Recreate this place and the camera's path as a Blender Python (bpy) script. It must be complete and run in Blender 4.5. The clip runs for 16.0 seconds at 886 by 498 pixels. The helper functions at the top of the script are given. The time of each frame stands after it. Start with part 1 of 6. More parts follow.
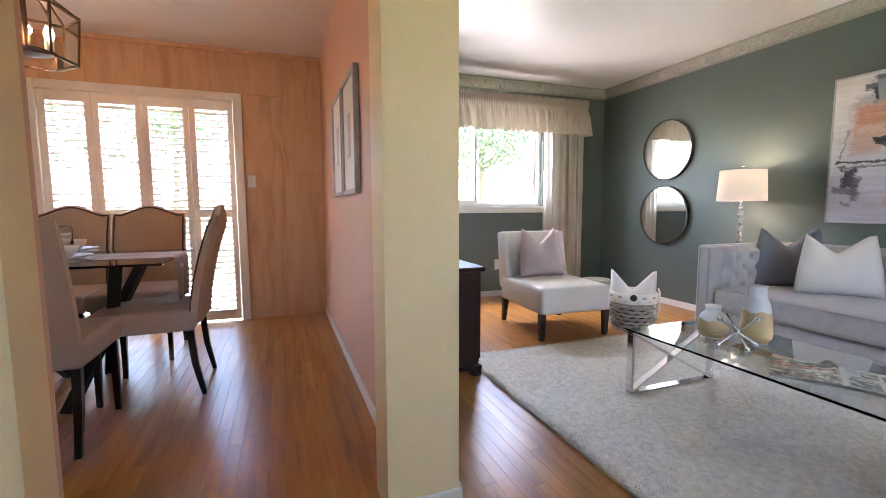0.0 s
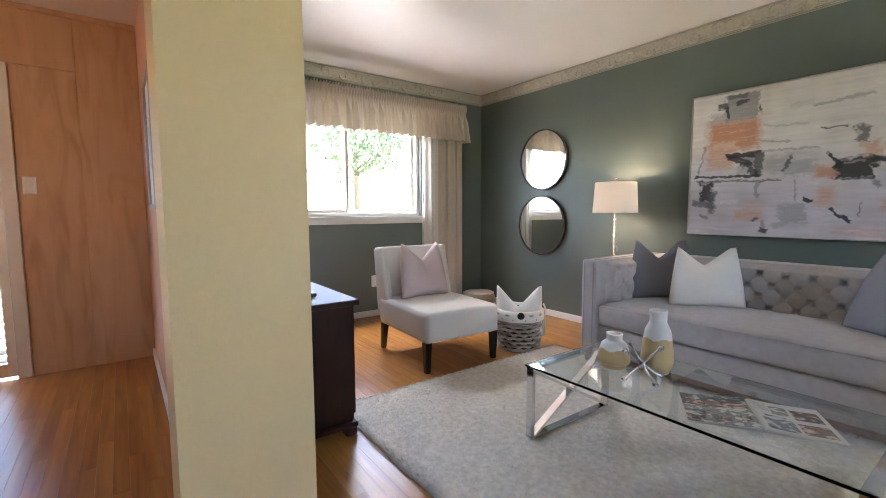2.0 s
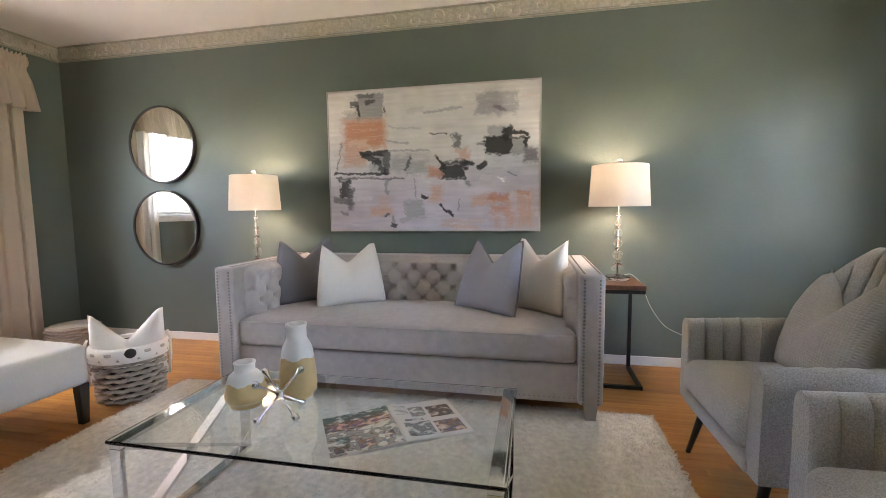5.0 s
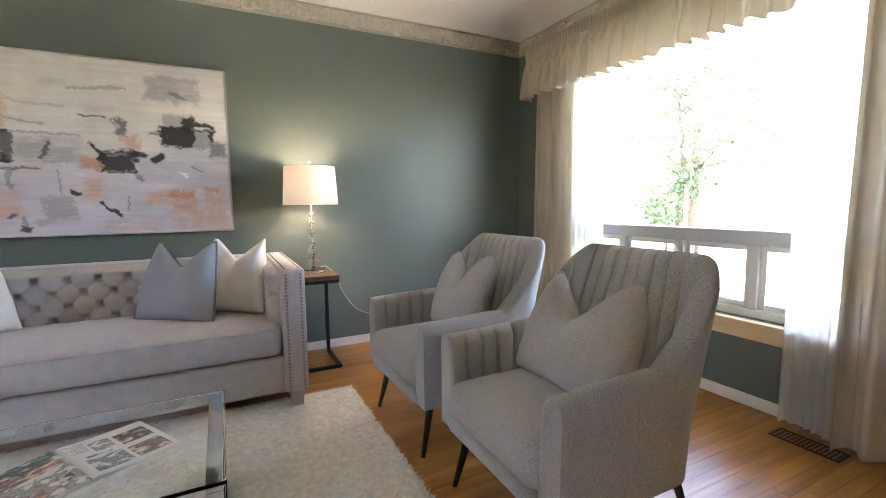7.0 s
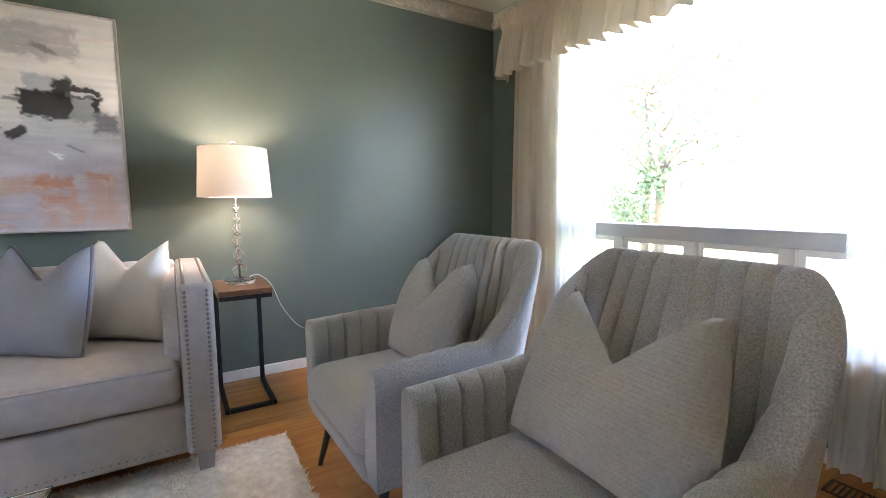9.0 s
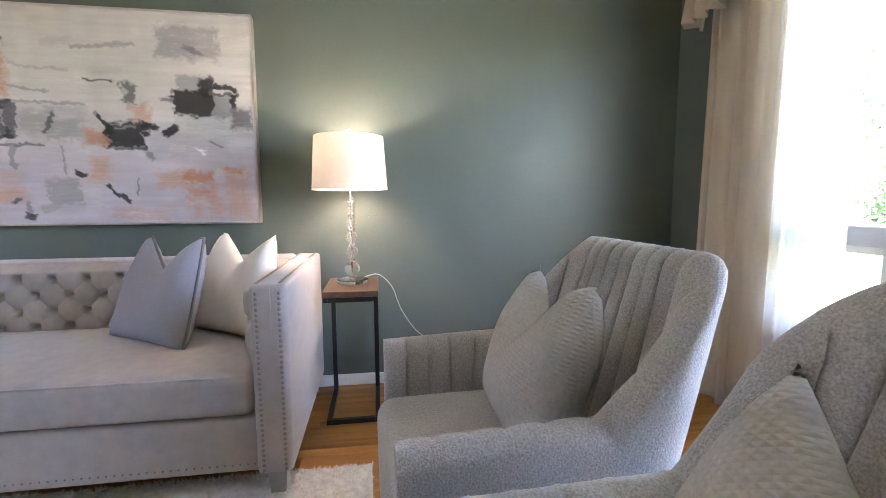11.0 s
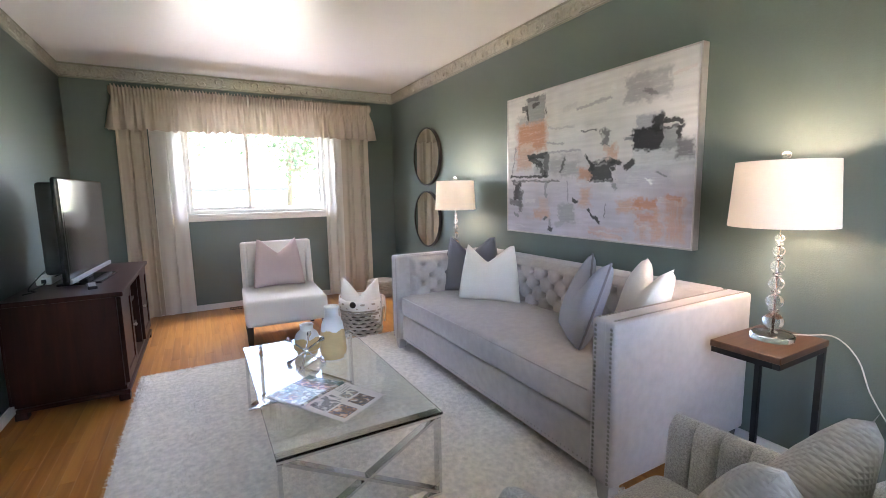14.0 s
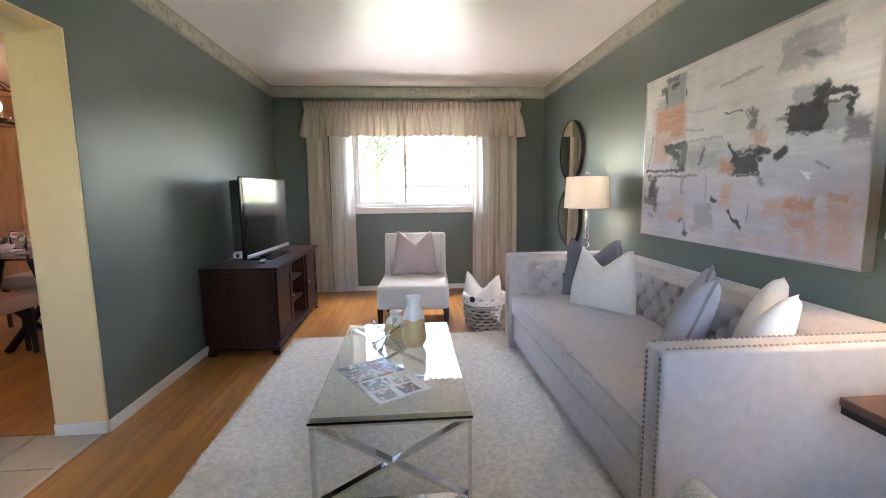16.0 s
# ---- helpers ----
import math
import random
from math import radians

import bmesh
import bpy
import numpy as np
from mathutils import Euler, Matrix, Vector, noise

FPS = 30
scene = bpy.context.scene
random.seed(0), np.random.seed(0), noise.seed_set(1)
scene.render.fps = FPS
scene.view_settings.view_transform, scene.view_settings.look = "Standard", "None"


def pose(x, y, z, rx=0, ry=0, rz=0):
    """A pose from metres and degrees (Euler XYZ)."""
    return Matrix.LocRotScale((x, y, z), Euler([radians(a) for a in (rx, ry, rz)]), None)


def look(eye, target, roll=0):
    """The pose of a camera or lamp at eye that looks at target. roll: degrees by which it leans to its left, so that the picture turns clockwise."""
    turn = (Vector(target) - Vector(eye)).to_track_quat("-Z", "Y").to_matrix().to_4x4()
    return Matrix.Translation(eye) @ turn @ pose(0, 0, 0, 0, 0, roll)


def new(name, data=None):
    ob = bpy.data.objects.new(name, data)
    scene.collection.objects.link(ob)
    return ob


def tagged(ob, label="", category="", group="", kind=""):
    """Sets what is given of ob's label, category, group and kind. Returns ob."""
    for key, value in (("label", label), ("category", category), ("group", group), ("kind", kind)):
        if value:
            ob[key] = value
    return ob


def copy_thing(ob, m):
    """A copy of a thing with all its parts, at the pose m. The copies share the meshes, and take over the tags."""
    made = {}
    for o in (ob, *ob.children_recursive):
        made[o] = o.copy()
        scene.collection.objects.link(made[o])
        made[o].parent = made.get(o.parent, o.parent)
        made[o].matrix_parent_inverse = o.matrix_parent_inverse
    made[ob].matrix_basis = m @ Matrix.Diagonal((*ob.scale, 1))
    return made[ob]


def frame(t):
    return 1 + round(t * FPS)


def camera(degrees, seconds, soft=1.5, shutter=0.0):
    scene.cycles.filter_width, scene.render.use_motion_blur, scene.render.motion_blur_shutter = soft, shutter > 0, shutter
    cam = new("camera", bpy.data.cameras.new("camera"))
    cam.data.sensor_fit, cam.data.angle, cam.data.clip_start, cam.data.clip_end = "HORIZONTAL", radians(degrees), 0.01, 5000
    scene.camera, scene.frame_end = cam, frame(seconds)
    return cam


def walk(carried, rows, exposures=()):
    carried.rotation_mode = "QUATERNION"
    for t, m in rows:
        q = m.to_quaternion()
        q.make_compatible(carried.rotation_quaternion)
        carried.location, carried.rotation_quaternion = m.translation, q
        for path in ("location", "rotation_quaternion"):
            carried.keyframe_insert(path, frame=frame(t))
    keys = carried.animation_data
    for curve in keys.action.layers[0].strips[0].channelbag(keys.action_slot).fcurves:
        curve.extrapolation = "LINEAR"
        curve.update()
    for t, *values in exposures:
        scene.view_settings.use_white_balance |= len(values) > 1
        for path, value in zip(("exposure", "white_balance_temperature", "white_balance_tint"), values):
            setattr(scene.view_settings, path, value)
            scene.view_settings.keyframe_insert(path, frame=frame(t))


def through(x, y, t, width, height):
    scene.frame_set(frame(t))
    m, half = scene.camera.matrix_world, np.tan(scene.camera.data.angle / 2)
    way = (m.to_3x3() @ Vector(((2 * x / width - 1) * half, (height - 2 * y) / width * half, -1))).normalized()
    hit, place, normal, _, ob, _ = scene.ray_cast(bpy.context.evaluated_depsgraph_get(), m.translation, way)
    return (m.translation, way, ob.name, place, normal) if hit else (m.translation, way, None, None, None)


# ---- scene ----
cam = camera(90.5, 16.0, soft=0.65)
PATH = [
    (0, (0.160, 0.125, 1.019), (0.851, 1.992, 0.826), -0.2),
    (0.5, (0.225, 0.249, 1.032), (1.026, 2.072, 0.845), -0.1),
    (1, (0.274, 0.404, 1.055), (1.228, 2.151, 0.863), 0.0),
    (1.5, (0.329, 0.514, 1.073), (1.412, 2.185, 0.893), -0.1),
    (2, (0.395, 0.564, 1.081), (1.574, 2.170, 0.904), -0.2),
    (2.5, (0.500, 0.631, 1.090), (1.760, 2.173, 0.909), -0.3),
    (3, (0.591, 0.649, 1.091), (1.920, 2.132, 0.905), -0.4),
    (3.5, (0.668, 0.655, 1.085), (2.073, 2.067, 0.904), -0.6),
    (4, (0.740, 0.688, 1.062), (2.302, 1.923, 0.879), -0.5),
    (4.5, (0.822, 0.717, 1.051), (2.600, 1.614, 0.871), -0.5),
    (5, (0.846, 0.683, 1.049), (2.797, 1.089, 0.868), -0.6),
    (5.2, (0.831, 0.677, 1.050), (2.812, 0.874, 0.864), -0.5),
    (7.3, (0.689, 0.723, 1.059), (2.430, -0.238, 0.849), -0.5),
    (7.5, (0.722, 0.709, 1.055), (2.448, -0.281, 0.845), -0.4),
    (8, (0.829, 0.623, 1.044), (2.525, -0.415, 0.828), -0.5),
    (8.2, (0.897, 0.591, 1.043), (2.584, -0.462, 0.829), -0.3),
    (10.3, (1.467, 0.185, 0.992), (3.274, -0.651, 0.799), 0.1),
    (10.5, (1.484, 0.131, 0.996), (3.347, -0.567, 0.790), -0.2),
    (11, (1.527, 0.062, 0.996), (3.493, -0.232, 0.782), -0.3),
    (11.5, (1.511, -0.086, 1.034), (3.490, 0.074, 0.790), -0.6),
    (12, (1.487, -0.229, 1.053), (3.349, 0.457, 0.804), -0.6),
    (12.5, (1.473, -0.387, 1.105), (3.11, 0.73, 0.836), -0.9),
    (13, (1.507, -0.505, 1.166), (2.895, 0.911, 0.904), -0.9),
    (13.5, (1.591, -0.568, 1.183), (2.76, 1.033, 0.924), -0.8),
    (14, (1.717, -0.658, 1.206), (2.674, 1.08, 0.949), -1.0),
    (14.5, (1.798, -0.72, 1.183), (2.559, 1.112, 0.929), -0.8),
    (15, (1.933, -0.778, 1.189), (2.485, 1.127, 0.932), -0.8),
    (15.5, (2.069, -0.79, 1.193), (2.412, 1.164, 0.938), -0.7),
    (16, (2.258, -0.78, 1.194), (2.404, 1.198, 0.936), -0.7),
]
EXPOSURES = [(0.0, 4.52, 6450, 21), (1.0, 4.5, 6600, 21), (2.0, 4.28, 6700, 20), (3.5, 4.15, 6600, 20), (5.0, 4.52, 7000, 21), (8.0, 4.72, 6650, 21), (10.5, 4.66, 6400, 23), (11.5, 5.1, 6550, 25), (12.5, 5.12, 6450, 24), (14.0, 4.62, 6400, 22), (15.0, 4.42, 6400, 21), (16.0, 4.54, 6550, 21)]
walk(cam, [(t, look(eye, target, roll)) for t, eye, target, roll in PATH], EXPOSURES)

# ---- world and light ----
SUN_EL, SUN_AZ = 58.0, 100.0
world = bpy.data.worlds.new("sky")
scene.world = world
world.use_nodes = True
wn = world.node_tree
sky = wn.nodes.new("ShaderNodeTexSky")
sky.sky_type, sky.sun_disc = "NISHITA", False
sky.sun_elevation, sky.sun_rotation = radians(SUN_EL), radians(SUN_AZ)
wn.links.new(sky.outputs[0], wn.nodes["Background"].inputs[0])
wn.nodes["Background"].inputs[1].default_value = 0.15


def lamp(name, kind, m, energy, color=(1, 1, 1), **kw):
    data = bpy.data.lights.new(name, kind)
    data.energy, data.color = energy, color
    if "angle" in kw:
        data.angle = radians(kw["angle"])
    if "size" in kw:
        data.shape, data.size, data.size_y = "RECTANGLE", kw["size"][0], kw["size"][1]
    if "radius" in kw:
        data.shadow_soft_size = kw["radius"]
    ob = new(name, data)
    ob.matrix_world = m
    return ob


sun_dir = Vector((math.sin(radians(SUN_AZ)) * math.cos(radians(SUN_EL)), math.cos(radians(SUN_AZ)) * math.cos(radians(SUN_EL)), math.sin(radians(SUN_EL))))
# unseen area lamp added above the back window, boosting skylight on the floor
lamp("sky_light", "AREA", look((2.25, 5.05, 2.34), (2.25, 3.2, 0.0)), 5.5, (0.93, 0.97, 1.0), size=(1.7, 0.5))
lamp("sun", "SUN", look(sun_dir * 50, (0, 0, 0)), 5.0, (1.0, 0.96, 0.9), angle=0.6)


# ---- materials ----
def mat(name, color, rough=0.6, metal=0.0, grain=40.0, vary=0.12, bump=0.0, bump_scale=None, stain=0.10, **kw):
    """Principled with fine grain and large soft stains in the colour, and a little relief."""
    m = bpy.data.materials.new(name)
    m.use_nodes = True
    nt = m.node_tree
    b = nt.nodes["Principled BSDF"]
    tc = nt.nodes.new("ShaderNodeTexCoord")
    n1 = nt.nodes.new("ShaderNodeTexNoise")
    n1.inputs["Scale"].default_value, n1.inputs["Detail"].default_value = grain, 4
    n2 = nt.nodes.new("ShaderNodeTexNoise")
    n2.inputs["Scale"].default_value, n2.inputs["Detail"].default_value = 1.7, 3
    for n in (n1, n2):
        nt.links.new(tc.outputs["Object"], n.inputs["Vector"])
    m1 = nt.nodes.new("ShaderNodeMath")
    m1.operation = "MULTIPLY_ADD"
    nt.links.new(n1.outputs["Fac"], m1.inputs[0])
    m1.inputs[1].default_value, m1.inputs[2].default_value = 2 * vary, 1 - vary
    m2 = nt.nodes.new("ShaderNodeMath")
    m2.operation = "MULTIPLY_ADD"
    nt.links.new(n2.outputs["Fac"], m2.inputs[0])
    m2.inputs[1].default_value, m2.inputs[2].default_value = 2 * stain, 1 - stain
    m3 = nt.nodes.new("ShaderNodeMath")
    m3.operation = "MULTIPLY"
    nt.links.new(m1.outputs[0], m3.inputs[0])
    nt.links.new(m2.outputs[0], m3.inputs[1])
    mx = nt.nodes.new("ShaderNodeVectorMath")
    mx.operation = "SCALE"
    mx.inputs[0].default_value = color
    nt.links.new(m3.outputs[0], mx.inputs["Scale"])
    nt.links.new(mx.outputs[0], b.inputs["Base Color"])
    b.inputs["Roughness"].default_value, b.inputs["Metallic"].default_value = rough, metal
    if bump:
        nb = nt.nodes.new("ShaderNodeTexNoise")
        nb.inputs["Scale"].default_value, nb.inputs["Detail"].default_value = bump_scale or grain * 2, 3
        nt.links.new(tc.outputs["Object"], nb.inputs["Vector"])
        bp = nt.nodes.new("ShaderNodeBump")
        bp.inputs["Strength"].default_value, bp.inputs["Distance"].default_value = bump, 0.01
        nt.links.new(nb.outputs["Fac"], bp.inputs["Height"])
        nt.links.new(bp.outputs[0], b.inputs["Normal"])
    for key, v in kw.items():
        b.inputs[key.replace("_", " ")].default_value = v
    return m


def ramp_mat(name, stops, build, rough=0.5, bump=0.0, dist=0.004, metal=0.0):
    """Principled whose colour is a ramp over a factor made by build(nt, coords)."""
    m = bpy.data.materials.new(name)
    m.use_nodes = True
    nt = m.node_tree
    b = nt.nodes["Principled BSDF"]
    tc = nt.nodes.new("ShaderNodeTexCoord")
    fac = build(nt, tc.outputs["Object"])
    rp = nt.nodes.new("ShaderNodeValToRGB")
    e = rp.color_ramp.elements
    while len(e) < len(stops):
        e.new(0.5)
    for el, (p, c) in zip(e, stops):
        el.position, el.color = p, (*c, 1)
    nt.links.new(fac, rp.inputs[0])
    nt.links.new(rp.outputs[0], b.inputs["Base Color"])
    b.inputs["Roughness"].default_value, b.inputs["Metallic"].default_value = rough, metal
    if bump:
        bp = nt.nodes.new("ShaderNodeBump")
        bp.inputs["Strength"].default_value, bp.inputs["Distance"].default_value = bump, dist
        nt.links.new(fac, bp.inputs["Height"])
        nt.links.new(bp.outputs[0], b.inputs["Normal"])
    return m


def stretched_noise(sx, sy, sz, detail=5, island=0.0, obj_random=False, distort=0.6):
    def build(nt, co):
        mp = nt.nodes.new("ShaderNodeMapping")
        mp.inputs["Scale"].default_value = (sx, sy, sz)
        nt.links.new(co, mp.inputs["Vector"])
        n = nt.nodes.new("ShaderNodeTexNoise")
        n.inputs["Scale"].default_value, n.inputs["Detail"].default_value, n.inputs["Distortion"].default_value = 1.0, detail, distort
        nt.links.new(mp.outputs[0], n.inputs["Vector"])
        out = n.outputs["Fac"]
        if island or obj_random:
            src = nt.nodes.new("ShaderNodeObjectInfo") if obj_random else nt.nodes.new("ShaderNodeNewGeometry")
            rnd = src.outputs["Random"] if obj_random else src.outputs["Random Per Island"]
            off = nt.nodes.new("ShaderNodeVectorMath")
            off.operation = "SCALE"
            off.inputs[0].default_value = (17.0, 31.0, 23.0)
            nt.links.new(rnd, off.inputs["Scale"])
            nt.links.new(off.outputs[0], mp.inputs["Location"])
            a = nt.nodes.new("ShaderNodeMath")
            a.operation = "MULTIPLY_ADD"
            nt.links.new(rnd, a.inputs[0])
            a.inputs[1].default_value, a.inputs[2].default_value = island, -island / 2
            s = nt.nodes.new("ShaderNodeMath")
            nt.links.new(a.outputs[0], s.inputs[0])
            nt.links.new(out, s.inputs[1])
            out = s.outputs[0]
        return out
    return build


OAK = [(0.15, (0.23, 0.078, 0.016)), (0.5, (0.40, 0.165, 0.036)), (0.85, (0.53, 0.255, 0.066))]
M_floor_piece = ramp_mat("oak_strip", OAK, stretched_noise(26, 1.6, 10, island=0.22, obj_random=True), 0.28, 0.12, 0.002)
M_floor_rest = ramp_mat("oak_strip_field", OAK, stretched_noise(26, 1.6, 10, island=0.22), 0.28, 0.12, 0.002)
M_wall_green = mat("green_grey_paint", (0.121, 0.149, 0.129), 0.40, grain=90, vary=0.04, bump=0.12, bump_scale=160, stain=0.05)
M_cream = mat("cream_paint", (0.80, 0.62, 0.34), 0.5, grain=60, vary=0.03, bump=0.06, bump_scale=140, stain=0.05)
M_ceiling = mat("white_ceiling_paint", (0.80, 0.77, 0.74), 0.33, grain=50, vary=0.02, bump=0.05, bump_scale=120, stain=0.03)
M_trim = mat("white_trim_paint", (0.76, 0.74, 0.70), 0.35, grain=60, vary=0.03, stain=0.05)
M_pink = mat("salmon_wall_paint", (0.66, 0.38, 0.25), 0.5, grain=60, vary=0.04, bump=0.08, bump_scale=140, stain=0.06)
M_panel = ramp_mat("knotty_wood_panel", [(0.25, (0.47, 0.275, 0.15)), (0.5, (0.60, 0.375, 0.215)), (0.8, (0.66, 0.435, 0.265))], stretched_noise(9, 4, 1.6, island=0.12, obj_random=True, distort=1.5), 0.5, 0.05)
M_tile = mat("beige_stone_tile", (0.55, 0.47, 0.36), 0.35, grain=14, vary=0.12, stain=0.12, bump=0.03)
M_grout = mat("grout", (0.36, 0.31, 0.25), 0.9, grain=90)
M_sofa = mat("grey_velvet", (0.46, 0.422, 0.405), 0.85, grain=24, vary=0.17, bump=0.10, bump_scale=300, stain=0.15, Sheen_Weight=0.4, Sheen_Roughness=0.4)
M_boucle = mat("grey_boucle_fabric", (0.40, 0.395, 0.395), 0.95, grain=230, vary=0.75, bump=0.4, bump_scale=260, stain=0.04, Sheen_Weight=0.3)
M_waffle = mat("grey_waffle_fabric", (0.44, 0.43, 0.415), 0.95, grain=100, vary=0.2, stain=0.05)


def waffle(m, size):
    """Relief of a waffle weave: ridges crossing at right angles."""
    nt = m.node_tree
    tc, mul, bp = nt.nodes.new("ShaderNodeTexCoord"), nt.nodes.new("ShaderNodeMath"), nt.nodes.new("ShaderNodeBump")
    mul.operation = "MAXIMUM"
    for k, axis in enumerate(("X", "Z")):
        w = nt.nodes.new("ShaderNodeTexWave")
        w.bands_direction = axis
        w.inputs["Scale"].default_value, w.inputs["Distortion"].default_value = 0.314 / size, 0.25
        nt.links.new(tc.outputs["Object"], w.inputs["Vector"])
        nt.links.new(w.outputs["Fac"], mul.inputs[k])
    nt.links.new(mul.outputs[0], bp.inputs["Height"])
    bp.inputs["Strength"].default_value, bp.inputs["Distance"].default_value = 0.8, 0.0018
    nt.links.new(bp.outputs[0], nt.nodes["Principled BSDF"].inputs["Normal"])


waffle(M_waffle, 0.010)
M_slate = mat("slate_grey_fabric", (0.20, 0.20, 0.225), 0.9, grain=160, vary=0.12, bump=0.2, bump_scale=300)
M_bluegrey = mat("blue_grey_fabric", (0.33, 0.335, 0.39), 0.9, grain=160, vary=0.12, bump=0.2, bump_scale=300)
M_creamcloth = mat("cream_fabric", (0.80, 0.755, 0.69), 0.9, grain=140, vary=0.08, bump=0.2, bump_scale=280)
M_whitecloth = mat("white_fabric", (0.84, 0.80, 0.76), 0.9, grain=140, vary=0.06, bump=0.2, bump_scale=280)
M_blush = mat("blush_pink_fabric", (0.56, 0.43, 0.41), 0.9, grain=160, vary=0.08, bump=0.2, bump_scale=280)
M_ivory = mat("ivory_upholstery", (0.70, 0.66, 0.60), 0.85, grain=120, vary=0.06, bump=0.15, bump_scale=260)
M_linen = mat("taupe_linen", (0.47, 0.36, 0.28), 0.9, grain=150, vary=0.10, bump=0.2, bump_scale=300)
M_drape = mat("beige_drape_fabric", (0.60, 0.52, 0.42), 0.8, grain=120, vary=0.07, bump=0.1, bump_scale=260, stain=0.06)
M_blackwood = mat("espresso_wood", (0.022, 0.016, 0.013), 0.35, grain=30, vary=0.3)
M_darkmetal = mat("black_metal", (0.02, 0.02, 0.02), 0.45, 0.6, grain=60, vary=0.2)
M_chrome = mat("polished_chrome", (0.75, 0.75, 0.76), 0.06, 1.0, grain=20, vary=0.03, stain=0.03)
M_nail = mat("nickel_nailhead", (0.60, 0.58, 0.56), 0.28, 1.0, grain=60, vary=0.1)
M_nail_aged = mat("aged_nickel_nailhead", (0.30, 0.28, 0.26), 0.32, 1.0, grain=60, vary=0.1)
M_walnut = ramp_mat("walnut_top", [(0.2, (0.075, 0.033, 0.018)), (0.6, (0.125, 0.058, 0.031)), (0.9, (0.18, 0.09, 0.052))], stretched_noise(3, 40, 40), 0.4, 0.08)
M_mahogany = ramp_mat("dark_mahogany", [(0.2, (0.012, 0.003, 0.002)), (0.6, (0.034, 0.009, 0.005)), (0.9, (0.064, 0.020, 0.010))], stretched_noise(30, 30, 3), 0.38, 0.06)
M_mahogany.node_tree.nodes["Principled BSDF"].inputs["Specular IOR Level"].default_value = 0.24
M_tv = mat("black_gloss_plastic", (0.012, 0.012, 0.013), 0.12, grain=40, vary=0.1)
M_tvmatte = mat("black_matt_plastic", (0.018, 0.018, 0.019), 0.5, grain=80, vary=0.15)
M_silver = mat("silver_plastic", (0.35, 0.35, 0.37), 0.3, 0.5, grain=60, vary=0.05)
M_plate = mat("white_plastic", (0.75, 0.74, 0.70), 0.4, grain=60, vary=0.03)
M_rug = mat("ivory_shag_wool", (0.78, 0.75, 0.69), 1.0, grain=38, vary=0.34, bump=0.5, bump_scale=90, stain=0.06)
M_wicker = mat("grey_washed_wicker", (0.46, 0.41, 0.34), 0.8, grain=70, vary=0.3, bump=0.2)
# shade in the weave's gaps, put into a darker colour for the basket core
M_wicker_dark = mat("shadowed_wicker", (0.13, 0.105, 0.08), 0.9, grain=70, vary=0.3)
M_mustard = mat("mustard_glaze", (0.66, 0.47, 0.22), 0.5, grain=26, vary=0.16, bump=0.12)
M_whiteglaze = mat("white_glaze", (0.80, 0.78, 0.74), 0.35, grain=50, vary=0.04)
M_bark = mat("tree_bark", (0.20, 0.15, 0.11), 0.95, grain=18, vary=0.4, bump=0.8, bump_scale=25)
M_leaf = mat("green_leaves", (0.11, 0.16, 0.08), 0.6, grain=4, vary=0.4, stain=0.2)
M_grass = mat("lawn_grass", (0.13, 0.165, 0.08), 0.9, grain=6, vary=0.35, bump=0.5, bump_scale=60, stain=0.2)
M_asphalt = mat("asphalt", (0.06, 0.06, 0.06), 0.9, grain=60, vary=0.2)


def clear_mat(name, color, rough=0.0, ior=1.45, mix=0.0):
    m = bpy.data.materials.new(name)
    m.use_nodes = True
    b = m.node_tree.nodes["Principled BSDF"]
    b.inputs["Base Color"].default_value = (*color, 1)
    b.inputs["Roughness"].default_value, b.inputs["IOR"].default_value = rough, ior
    b.inputs["Transmission Weight"].default_value = 1.0
    return m


M_glass = clear_mat("clear_glass", (0.97, 0.99, 0.98))
M_tableglass = clear_mat("table_glass", (0.93, 0.98, 0.96), 0.0, 1.5)
M_crystal = clear_mat("crystal", (1.0, 1.0, 1.0), 0.04, 1.45)
M_pane = clear_mat("window_pane", (0.99, 1.0, 1.0), 0.0, 1.1)
M_concrete = mat("pale_concrete", (0.58, 0.56, 0.53), 0.9, grain=8, vary=0.12, bump=0.2, bump_scale=40)


def cloth_light(name, color, through, rough=0.9):
    """Cloth that lets light through: diffuse and translucent mixed."""
    m = bpy.data.materials.new(name)
    m.use_nodes = True
    nt = m.node_tree
    out = nt.nodes["Material Output"]
    nt.nodes.remove(nt.nodes["Principled BSDF"])
    d, t, x = nt.nodes.new("ShaderNodeBsdfDiffuse"), nt.nodes.new("ShaderNodeBsdfTranslucent"), nt.nodes.new("ShaderNodeMixShader")
    tc, w = nt.nodes.new("ShaderNodeTexCoord"), nt.nodes.new("ShaderNodeTexNoise")
    w.inputs["Scale"].default_value = 300
    nt.links.new(tc.outputs["Object"], w.inputs["Vector"])
    sc, v = nt.nodes.new("ShaderNodeMath"), nt.nodes.new("ShaderNodeVectorMath")
    sc.operation, v.operation = "MULTIPLY_ADD", "SCALE"
    nt.links.new(w.outputs["Fac"], sc.inputs[0])
    sc.inputs[1].default_value, sc.inputs[2].default_value = 0.16, 0.92
    v.inputs[0].default_value = color
    nt.links.new(sc.outputs[0], v.inputs["Scale"])
    nt.links.new(v.outputs[0], d.inputs[0])
    nt.links.new(v.outputs[0], t.inputs[0])
    x.inputs[0].default_value = through
    nt.links.new(d.outputs[0], x.inputs[1])
    nt.links.new(t.outputs[0], x.inputs[2])
    nt.links.new(x.outputs[0], out.inputs[0])
    return m


